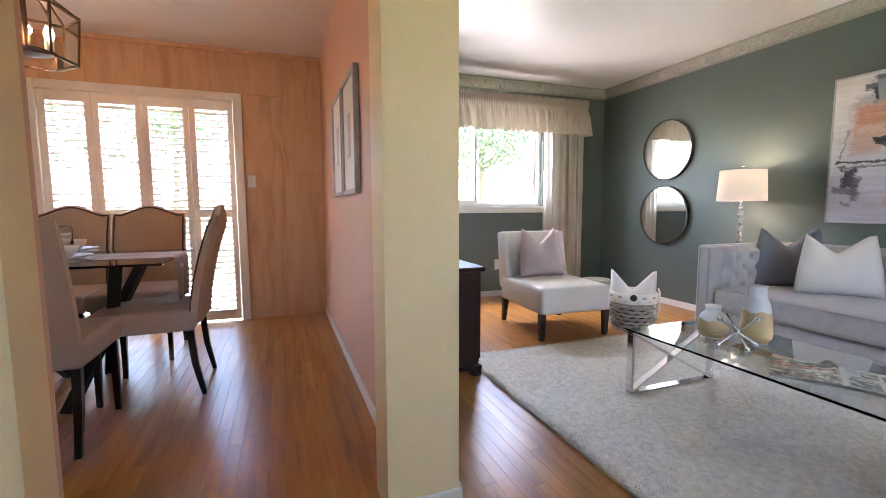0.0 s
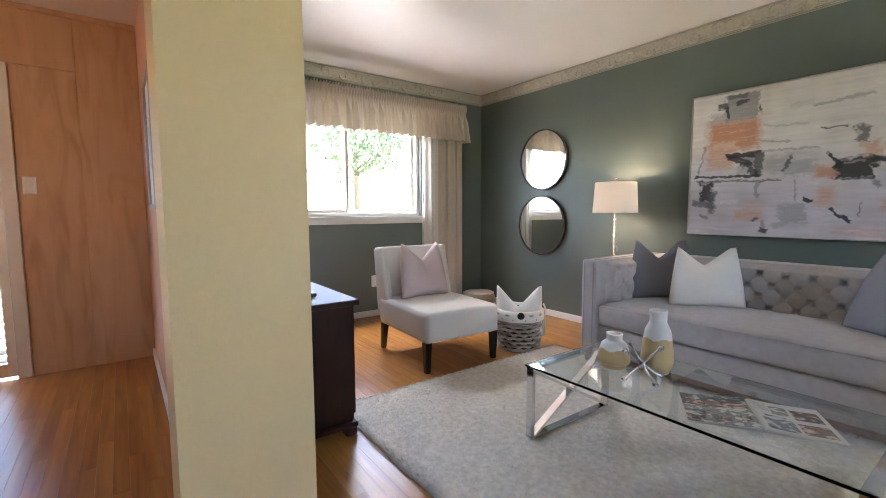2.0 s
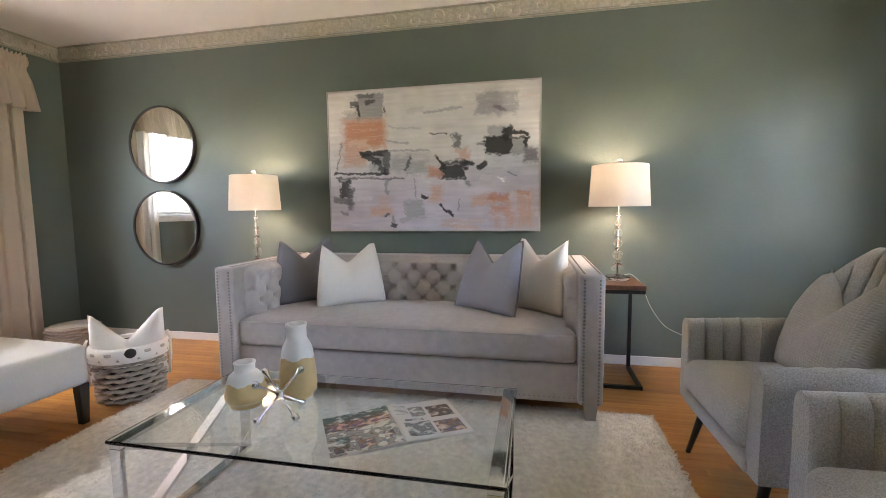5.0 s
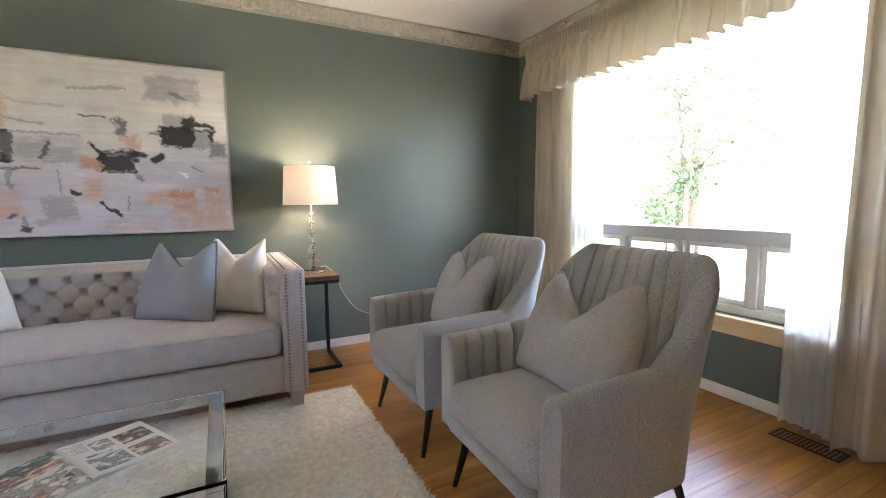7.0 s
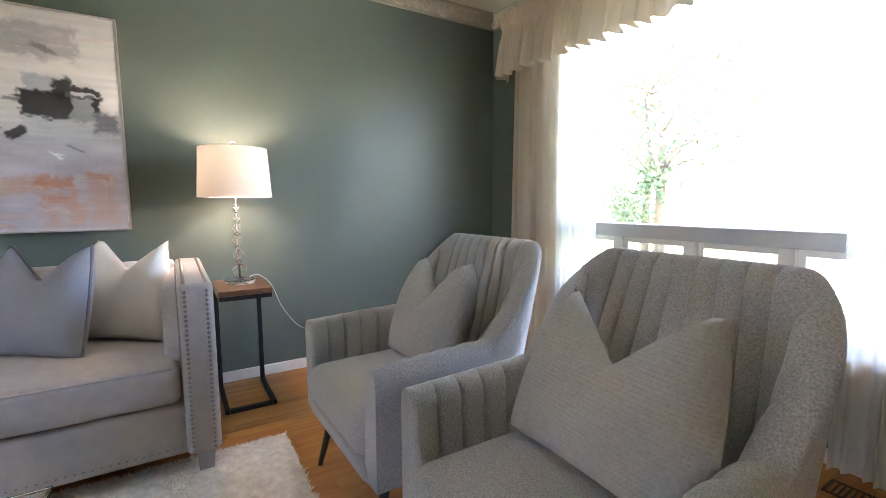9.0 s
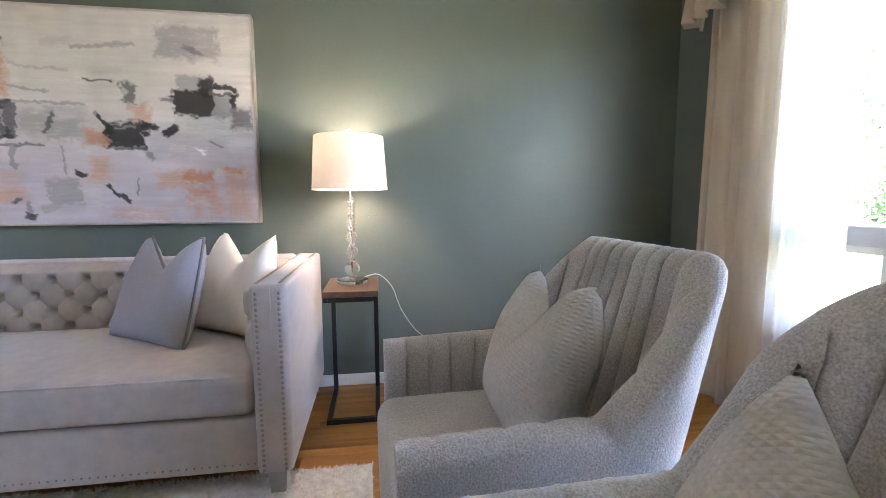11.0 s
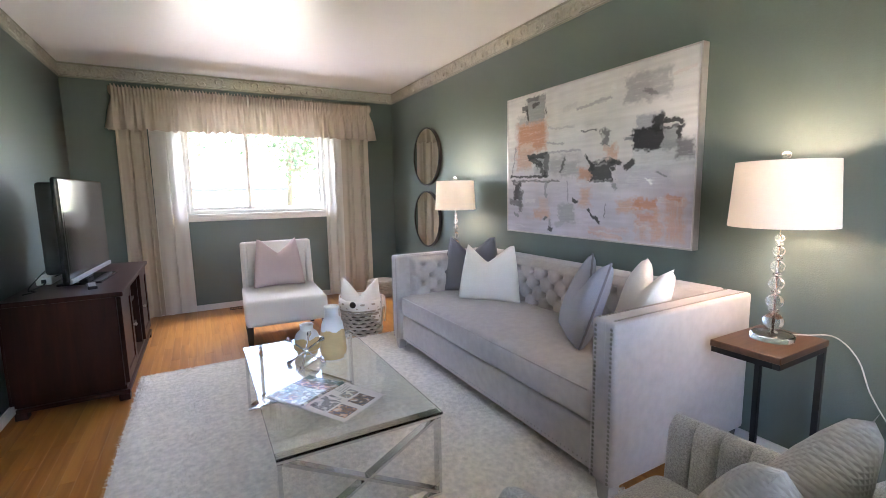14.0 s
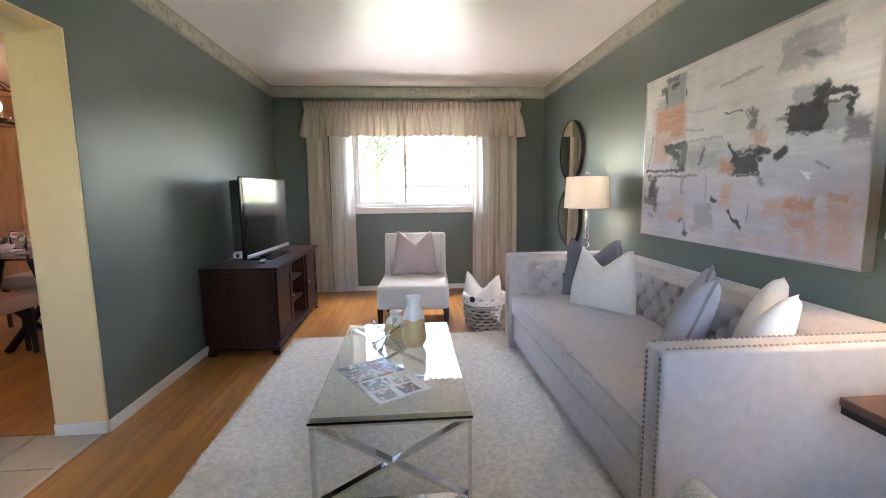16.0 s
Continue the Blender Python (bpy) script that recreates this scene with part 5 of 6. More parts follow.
# ---- armchairs ----
def armchair(m, label):
    """A channel-backed armchair facing +y: one padded shell runs from arm round the back to arm."""
    t = thing("armchair", m, label, "armchair", "armchairs")
    W, DP = 0.285, 0.36

    def plan(s):
        """Centre line of the shell, s in 0..1 from the front of one arm round to the other."""
        straight, r = 0.44, 0.085
        back = 2 * (W - r)
        arc = math.pi / 2 * r
        tot = 2 * straight + 2 * arc + back
        d = s * tot
        if d < straight:
            return Vector((-W, DP - d, 0)), Vector((1, 0, 0)), d / straight, 0.0
        d -= straight
        if d < arc:
            a = d / r
            return Vector((-W + r - r * math.cos(a), DP - straight - r * math.sin(a), 0)), Vector((math.cos(a), math.sin(a), 0)), 1.0, a / (math.pi / 2)
        d -= arc
        if d < back:
            return Vector((-W + r + d, DP - straight - r, 0)), Vector((0, 1, 0)), 1.0, 1.0
        d -= back
        if d < arc:
            a = math.pi / 2 - d / r
            return Vector((W - r + r * math.cos(a), DP - straight - r * math.sin(a), 0)), Vector((-math.cos(a), math.sin(a), 0)), 1.0, a / (math.pi / 2)
        d -= arc
        return Vector((W, DP - straight + d, 0)), Vector((-1, 0, 0)), 1 - d / straight, 0.0

    def top_z(run, py):
        """Nearly level arms, then a straight wing up to the back with eased ends."""
        arm = 0.578 + 0.018 * run
        q = min(1.0, max(0.0, (0.005 - py) / 0.145))
        return arm + (0.888 - arm) * (0.72 * q + 0.28 * q * q * (3 - 2 * q))

    th = 0.050
    prof = []
    for k in range(9):
        prof.append((1, k / 8 * 0.93))
    for k in range(1, 8):
        a = math.pi * k / 8
        prof.append((math.cos(a), 0.93 + 0.07 * math.sin(a)))
    for k in range(9):
        prof.append((-1, 0.93 * (1 - k / 8)))

    def f(u, v):
        c, inn, run, turn = plan(u)
        side, hz = prof[int(round(v * (len(prof) - 1)))]
        zt = top_z(run, c.y)
        z0 = 0.235
        z = z0 + (zt - z0) * hz
        if hz > 0.93:
            z = zt - 0.045 + 0.045 * (hz - 0.93) / 0.07
        else:
            z = z0 + (zt - 0.045 - z0) * hz / 0.93
        chan = 0.0
        if side > -0.6:
            k = u * 23
            chan = 0.017 * (abs(math.sin(math.pi * k)) ** 0.3 - 1)
        above = (z - 0.4) * (1 if z > 0.4 else 0.35)
        w = max(0.0, min(1.0, (run - 0.45) / 0.55)) if turn == 0 else 1.0
        lean = Vector((0, -0.275 * above * w * w * (3 - 2 * w), 0)) - inn * 0.05 * above * (1 - turn)
        out = c + lean + inn * side * th * (1 - 0.15 * hz) + inn * (chan if side > 0.3 else chan * max(0, side + 0.6))
        narrow = 1 - 0.21 * turn * max(0.0, min(1.0, (z - 0.46) / 0.43)) ** 1.15
        return (out.x * narrow, out.y, z)

    bm = grid(276, len(prof) - 1, f)
    bm.verts.ensure_lookup_table()
    n = len(prof)
    vl = list(bm.verts)
    for row in (0, 276):
        loop = [vl[row * n + k] for k in range(n)]
        face = bm.faces.new(loop if row else loop[::-1])
        ext = bmesh.ops.inset_individual(bm, faces=[face], thickness=0.018, depth=0.02)
    part("shell", bm, M_boucle, t, "padded shell with stitched vertical channels", 55)
    part("seat_cushion", soft_box(-0.255, 0.255, -0.18, 0.385, 0.285, 0.425, 0.05, 5, 0.02), M_boucle, t, smooth=True)
    part("seat_base", soft_box(-0.27, 0.27, -0.18, 0.37, 0.225, 0.284, 0.02, 3), M_boucle, t, smooth=True)
    for x, y in ((-0.25, 0.31), (0.25, 0.31), (-0.23, -0.20), (0.23, -0.20)):
        sx = 0.03 if x > 0 else -0.03
        part("leg", tube([(x * 0.96, y * 0.92, 0.235), (x + sx * 0.6, y + (0.03 if y > 0 else -0.06), 0.0)], [0.018, 0.010], 12), M_blackwood, t, "tapered black leg", True)
    return t


ARM_A, ARM_B = pose(2.556, -0.315, 0, 0, 0, 1), pose(1.785, -0.345, 0, 0, 0, -1)
armchair(ARM_A, "grey boucle armchair with a channelled back beside the end table")
armchair(ARM_B, "grey boucle armchair with a channelled back before the picture window")
for m, back, tilt, wide in ((ARM_A, 0.055, -19, 0.45), (ARM_B, 0.085, -23, 0.52)):
    pillow("grey waffle-weave throw pillow on the armchair", M_waffle, m @ pose(-0.01, back, 0.43, tilt, 0, 178), wide, 0.415, 0.20, 0.13, 8)

# ---- basket ----
bsk = thing("wicker_basket", pose(2.895, 2.96, 0, 0, 0, -45), "grey wicker basket with a cloth liner and button", "basket")
BR0, BR1, BH = 0.150, 0.180, 0.305
part("core", lathe([(0, 0.004), (BR0 - 0.012, 0.004), (BR1 - 0.014, BH - 0.01), (BR1 - 0.022, BH - 0.01), (BR0 - 0.02, 0.02), (0, 0.02)], 32), M_wicker_dark, bsk, smooth=40)
nr, nst = 10, 26
for r in range(nr):
    pts = []
    z = 0.012 + r * (BH - 0.03) / (nr - 1)
    rr = BR0 + (BR1 - BR0) * z / BH
    for k in range(nst * 4 + 1):
        a = 2 * math.pi * k / (nst * 4)
        o = 0.011 * math.sin(nst / 2 * a + math.pi * r)
        pts.append(((rr + o) * math.cos(a), (rr + o) * math.sin(a), z))
    part("weave", tube(pts, 0.0122, 6), M_wicker, bsk, smooth=True)
for s in (-1, 1):
    part("rope_handle", tube([(s * (BR1 + 0.008), -0.05 * 1, 0.10), (s * (BR1 + 0.02), -0.045, 0.22), (s * (BR1 + 0.02), -0.03, 0.32), (s * (BR1 + 0.01), 0.0, 0.345), (s * (BR1 + 0.02), 0.03, 0.32), (s * (BR1 + 0.02), 0.045, 0.22), (s * (BR1 + 0.008), 0.05, 0.10)], 0.007, 7), M_creamcloth, bsk, "cream rope handle", True)
part("liner", lathe([(BR1 + 0.012, BH - 0.07), (BR1 + 0.018, BH - 0.035), (BR1 + 0.012, BH), (BR1, BH + 0.012), (BR1 - 0.018, BH + 0.006), (BR1 - 0.02, BH - 0.10)], 40), M_creamcloth, bsk, "cream cloth liner folded over the rim", True)
part("button", lathe([(0, 0.012), (0.021, 0.010), (0.027, 0.004), (0.027, 0), (0, 0)], 18), M_blackwood, bsk, "large dark button", True, pose(0.012, -BR1 - 0.013, BH - 0.015, 90, 0, 4))
pillow("cream cushion folded into the wicker basket", M_creamcloth, pose(2.875, 2.94, 0.10, 0, 0, -45), 0.37, 0.40, 0.19, 0.13, 9, taper=0.06)


# ---- dining room ----
# shuttered door
door = tagged(new("door_1"), "white shuttered door and windows in the panelled wall", kind="structure")
part("door_frame", boxes((DD[0] - 0.05, DD[0] + 0.02, YD - 0.02, YD + 0.16, 0, DD[3] + 0.05), (DD[1] - 0.02, DD[1] + 0.05, YD - 0.02, YD + 0.16, 0, DD[3] + 0.05), (DD[0] + 0.02, DD[1] - 0.02, YD - 0.019, YD + 0.159, DD[3] - 0.02, DD[3] + 0.049), bevel=0.004), M_trim, door)
M_shutter = mat("white_shutter_paint", (0.82, 0.78, 0.72), 0.4, grain=60, vary=0.03)
np_ = 4
pw = (DD[1] - DD[0] - 0.044) / np_
for i in range(np_):
    x0 = DD[0] + 0.022 + i * pw
    x1 = x0 + pw - 0.003
    sh = part("shutter", boxes((x0, x0 + 0.045, YD + 0.01, YD + 0.04, 0.012, DD[3] - 0.022), (x1 - 0.045, x1, YD + 0.01, YD + 0.04, 0.012, DD[3] - 0.022),
        (x0 + 0.045, x1 - 0.045, YD + 0.011, YD + 0.039, 0.012, 0.10), (x0 + 0.045, x1 - 0.045, YD + 0.011, YD + 0.039, 0.93, 1.0), (x0 + 0.045, x1 - 0.045, YD + 0.011, YD + 0.039, DD[3] - 0.10, DD[3] - 0.022), bevel=0.002), M_shutter, door, "white louvred shutter")
    me_s = None
    for z0, z1 in ((0.10, 0.93), (1.0, DD[3] - 0.10)):
        k = int((z1 - z0) / 0.05)
        for j in range(k):
            z = z0 + (j + 0.5) * (z1 - z0) / k
            m = pose((x0 + x1) / 2, YD + 0.025, z, 36, 0, 0)
            if me_s is None:
                s0 = part("slat", boxes((-(x1 - x0) / 2 + 0.046, (x1 - x0) / 2 - 0.046, -0.022, 0.022, -0.004, 0.004), bevel=0.002), M_shutter, sh, m=m)
                me_s = s0.data
            else:
                o = new("slat", me_s)
                o.parent, o.matrix_basis = sh, m
pane(door, DD[0] + 0.02, DD[1] - 0.02, 0.01, DD[3] - 0.02, YD + 0.12)

# thermostat-like plate, picture frames
th = thing("wall_plate", pose(-0.06, YD - 0.001, 1.247), "small oval brass-rimmed switch plate on the panelling", "switch")
part("rim", boxes((-0.033, 0.033, -0.008, 0.0, -0.055, 0.055), bevel=0.003), M_nail, th)
part("plate", boxes((-0.026, 0.026, -0.013, -0.0082, -0.048, 0.048), bevel=0.003), M_plate, th)
part("switch_lever", boxes((-0.006, 0.006, -0.02, -0.0132, -0.016, 0.016), bevel=0.002), M_plate, th)
for y in (2.615, 3.12):
    pf = thing("picture_frame", pose(XP - 0.002, y, 1.41), "white-matted print in a pale champagne frame", "picture", "framed prints")
    part("frame", boxes((-0.03, 0, -0.23, -0.205, -0.32, 0.32), (-0.03, 0, 0.205, 0.23, -0.32, 0.32), (-0.0295, -0.0005, -0.205, 0.205, -0.32, -0.295), (-0.0295, -0.0005, -0.205, 0.205, 0.295, 0.32), bevel=0.003), M_silver, pf, "champagne frame")
    part("mat_board", boxes((-0.018, -0.006, -0.204, 0.204, -0.294, 0.294)), M_plate, pf, "white mat")
    part("print", boxes((-0.0195, -0.0185, -0.05, 0.05, -0.12, 0.12)), M_sofa, pf, "small grey print")

# dining table
DTX, DTY = -0.965, 3.03
dt = thing("dining_table", pose(DTX, DTY, 0), "glass dining table on crossed dark legs", "dining table")
part("glass_top", boxes((-0.62, 0.575, -0.43, 0.43, 0.735, 0.747), bevel=0.003), M_tableglass, dt, "clear glass top")
for s in (-1, 1):
    bm = bmesh.new()
    bar(bm, (s * 0.10, -0.30, 0.0), (s * 0.34, 0.28, 0.73), 0.06, 0.035, bevel=0.003)
    bar(bm, (s * 0.10, 0.30, 0.0), (s * 0.34, -0.28, 0.73), 0.058, 0.034, bevel=0.003)
    part("crossed_leg", bm, M_chrome if s > 5 else M_darkmetal, dt, "crossed dark metal legs")


def dining_chair(m):
    t = thing("dining_chair", m, "taupe linen dining chair with nailhead trim and black legs", "chair", "dining chairs")
    part("seat", soft_box(-0.24, 0.24, -0.24, 0.26, 0.36, 0.475, 0.03, 4, 0.012), M_linen, t, smooth=True)

    def f(u, v, side):
        x = (u - 0.5) * 0.47
        topz = 1.0 + 0.035 * math.cos(math.pi * (u - 0.5) * 2) if abs(u - 0.5) < 0.42 else 0.975
        z = 0.40 + (topz - 0.40) * v
        bend = -0.235 - 0.13 * v ** 1.6
        return (x, bend + side * 0.032 * min(1.0, 4 * min(u, 1 - u) + 0.5) * min(1, (1 - v) * 8 + 0.35), z)

    bm = grid(20, 16, lambda u, v: f(u, v, 1))
    bm2 = grid(20, 16, lambda u, v: f(1 - u, v, -1))
    merge(bm, bm2)
    n = 21 * 17
    bm.verts.ensure_lookup_table()
    vl = list(bm.verts)
    for j in range(16):
        for i0, i1 in ((0, 20), (20, 0)):
            a, b = vl[i0 * 17 + j], vl[i0 * 17 + j + 1]
            c, d = vl[n + i1 * 17 + j + 1], vl[n + i1 * 17 + j]
            bm.faces.new((a, b, c, d))
    for i in range(20):
        a, b = vl[i * 17 + 16], vl[(i + 1) * 17 + 16]
        c, d = vl[n + (19 - i) * 17 + 16], vl[n + (20 - i) * 17 + 16]
        bm.faces.new((a, b, c, d))
    bmesh.ops.recalc_face_normals(bm, faces=bm.faces)
    part("backrest", bm, M_linen, t, "camel-top upholstered back", 60)
    rim = [Vector(f(0.03, k / 20, 1.12)) for k in range(2, 20)] + [Vector(f(0.03 + 0.94 * k / 24, 0.975, 1.12)) for k in range(25)] + [Vector(f(0.97, 1 - k / 20, 1.12)) for k in range(1, 19)]
    part("nailhead_trim", tube(rim, 0.006, 6), M_blackwood, t, "dark nailhead line round the back", True)
    for x in (-0.205, 0.205):
        part("leg", tube([(x, 0.21, 0.36), (x, 0.215, 0.0)], [0.024, 0.016], 4), M_blackwood, t, "black wooden leg")
        part("leg", tube([(x, -0.21, 0.36), (x, -0.225, 0.18), (x, -0.262, 0.0)], [0.024, 0.021, 0.016], 4), M_blackwood, t, "black raked leg")
    return t


ch1 = dining_chair(pose(-0.525, 2.97, 0, 0, 0, 90))
for m in (pose(-0.85, 2.50, 0, 0, 0, 0), pose(-1.37, 2.50, 0, 0, 0, 0), pose(-0.76, 3.66, 0, 0, 0, 180), pose(-1.24, 3.66, 0, 0, 0, 180), pose(-1.77, 3.05, 0, 0, 0, -90)):
    copy_thing(ch1, m)

# runner, crockery
M_runner = ramp_mat("striped_runner", [(0.42, (0.62, 0.53, 0.44)), (0.5, (0.36, 0.29, 0.25)), (0.58, (0.64, 0.56, 0.48))], stretched_noise(0.5, 45, 0.5, 1), 0.85)
def runner_f(u, v):
    s, y = u * 1.55, (v - 0.5) * 0.34
    if s < 1.18:
        return (-0.60 + s, y, 0.7505 + 0.001 * math.sin(40 * y))
    q = s - 1.18
    fold = 0.012 * math.sin(42 * y + 1) * min(1.0, q / 0.1)
    if q < 0.25:
        return (0.582 + fold * 0.7, y * (1 - 0.3 * q / 0.25) - 0.05 * q, 0.7505 - q)
    return (0.578 - (q - 0.25) * 0.9 + fold, y * 0.75 - 0.02, 0.496 + 0.5 * abs(fold))
solo("table_runner", grid(62, 24, runner_f), M_runner, "striped taupe table runner hanging over the table's end", "runner", m=pose(DTX, DTY, 0), smooth=True)
for x, y in ((-0.85, 2.80), (-1.2, 2.80), (-0.98, 3.28), (-1.3, 3.28)):
    solo("plate_stack", lathe([(0, 0), (0.07, 0), (0.115, 0.012), (0.12, 0.016), (0.075, 0.02), (0.115, 0.03), (0.12, 0.034), (0.07, 0.026), (0, 0.024)], 32), M_whiteglaze, "stack of white plates on the dining table", "plate", "place settings", pose(x, y, 0.7515), 40)
    solo("bowl", lathe([(0, 0.004), (0.03, 0), (0.055, 0.025), (0.065, 0.055), (0.061, 0.055), (0.05, 0.025), (0, 0.01)], 28), M_whiteglaze, "white bowl on the plates", "bowl", "place settings", pose(x, y, 0.7778), True)
solo("glass_jar", lathe([(0, 0.004), (0.05, 0), (0.052, 0.01), (0.052, 0.15), (0.045, 0.16), (0.045, 0.165), (0.042, 0.16), (0.048, 0.148), (0.048, 0.01), (0, 0.01)], 28), M_glass, "clear glass candle jar on the dining table", "jar", m=pose(-0.95, 3.05, 0.7525), smooth=True)

plant = thing("potted_plant", pose(-1.04, 3.0, 0.7525), "small green succulent in a white pot on the dining table", "plant")
part("pot", lathe([(0, 0), (0.032, 0), (0.042, 0.06), (0.038, 0.062), (0.03, 0.05), (0, 0.05)], 20), M_whiteglaze, plant, "white pot", 40)
for k in range(14):
    a, up = 2.4 * k, 0.35 + 0.05 * k
    tip = Vector((0.055 * math.cos(a), 0.055 * math.sin(a), 0.055 + 0.075 * up))
    part("leaf", tube([(0, 0, 0.05), tip * 0.55 + Vector((0, 0, 0.035)), tip], [0.004, 0.010, 0.001], 5), M_leaf, plant, smooth=True)

# lantern chandelier
LX, LY, LZ = -1.0, 3.0, 1.765
M_bronze = mat("dark_bronze", (0.06, 0.035, 0.02), 0.4, 0.8, grain=60, vary=0.2)
lt = thing("lantern_pendant", pose(LX, LY, LZ), "bronze and glass lantern pendant lit with candle bulbs", "pendant lamp")
R = 0.215
hexp = lambda r, z: [(r * math.cos(math.pi / 3 * k + 0.3), r * math.sin(math.pi / 3 * k + 0.3), z) for k in range(6)]
lo, hi, cap = hexp(R * 0.92, 0.0), hexp(R, 0.24), hexp(0.05, 0.36)
for ring in (lo, hi):
    bm = bmesh.new()
    for k in range(6):
        bar(bm, ring[k], ring[(k + 1) % 6], 0.012)
    part("ring", bm, M_bronze, lt)
for k in range(6):
    bm = bmesh.new()
    bar(bm, lo[k], hi[k], 0.011)
    part("upright", bm, M_bronze, lt)
    bm = bmesh.new()
    bar(bm, hi[k], cap[k], 0.009)
    part("roof_arm", bm, M_bronze, lt)
    bm = bmesh.new()
    vs = [bm.verts.new(Vector(p) * 0.985) for p in (lo[k], lo[(k + 1) % 6], hi[(k + 1) % 6], hi[k])]
    bm.faces.new(vs)
    g = part("pane", bm, M_pane, lt)
    g.visible_shadow = False
    a = math.pi / 3 * k
    bc = (0.085 * math.cos(a), 0.085 * math.sin(a))
    if k % 2 == 0:
        part("candle", lathe([(0.011, 0.04), (0.011, 0.10), (0, 0.10)], 10, at=(*bc, 0)), M_plate, lt)
        part("bulb", lathe([(0.004, 0.10), (0.013, 0.12), (0.011, 0.14), (0, 0.17)], 10, at=(*bc, 0)), M_bulb, lt, "glowing candle bulb", True)
part("hub", lathe([(0, 0.015), (0.03, 0.02), (0.1, 0.035), (0.1, 0.042), (0.02, 0.05), (0.012, 0.2), (0.012, 0.36), (0.05, 0.365), (0.02, 0.40), (0, 0.40)], 18), M_bronze, lt, smooth=40)
ch_bm = bmesh.new()
nl = int((HD - LZ - 0.42) / 0.03)
for k in range(nl):
    pts = [(0.008 * math.cos(a) if k % 2 else 0, 0 if k % 2 else 0.008 * math.cos(a), 0.415 + k * 0.03 + 0.019 * math.sin(a)) for a in [2 * math.pi * j / 10 for j in range(11)]]
    tube(pts, 0.0022, 5, ch_bm, False)
part("chain", ch_bm, M_bronze, lt, smooth=True)
part("ceiling_rose", lathe([(0, 0), (0.06, 0), (0.055, -0.02), (0.01, -0.03), (0, -0.03)], 24), M_bronze, lt, smooth=40, m=pose(0, 0, HD - LZ))
lamp("lantern_light", "POINT", pose(LX, LY, LZ + 0.14), 1.6, (1.0, 0.60, 0.33), radius=0.025)

# ---- small things ----
vent = thing("floor_vent", pose(1.59, -1.49, 0.001), "brown metal floor register by the curtain", "vent")
part("frame", frame_bm(-0.13, 0.13, -0.055, 0.055, 0.012, 0, 0.006), M_bronze, vent, m=pose(0, 0, 0, 90, 0, 0) @ pose(0, 0, 0, 0, 0, 0))
for k in range(14):
    part("slat", boxes((-0.115 + k * 0.0165, -0.109 + k * 0.0165, -0.043, 0.043, 0.0, 0.005)), M_bronze, vent)
ol = thing("outlet", pose(2.46, YN - 0.001, 0.36), "white duplex wall outlet", "outlet")
part("plate", boxes((-0.036, 0.036, -0.006, 0, -0.058, 0.058), bevel=0.003), M_plate, ol)
for z in (-0.022, 0.022):
    part("socket", boxes((-0.014, 0.014, -0.009, -0.0062, z - 0.013, z + 0.013), bevel=0.002), M_plate, ol)

# ---- outdoors ----
GZ = -0.35
def ground_f(u, v):
    a = lambda q: math.copysign(abs(2 * q - 1) ** 3 * 600, 2 * q - 1)
    x, y = a(u), a(v)
    return (x, y, GZ + 0.06 * noise.noise(Vector((x * 0.2, y * 0.2, 0))))
setting("ground", grid(60, 60, ground_f), M_grass, "mown lawn around the house", smooth=True)
slab("house_outer_wall", [(-3.2, -2.99, YS - 0.2, YD + 0.2, GZ - 0.2, -0.1)], M_grout, "house foundation")


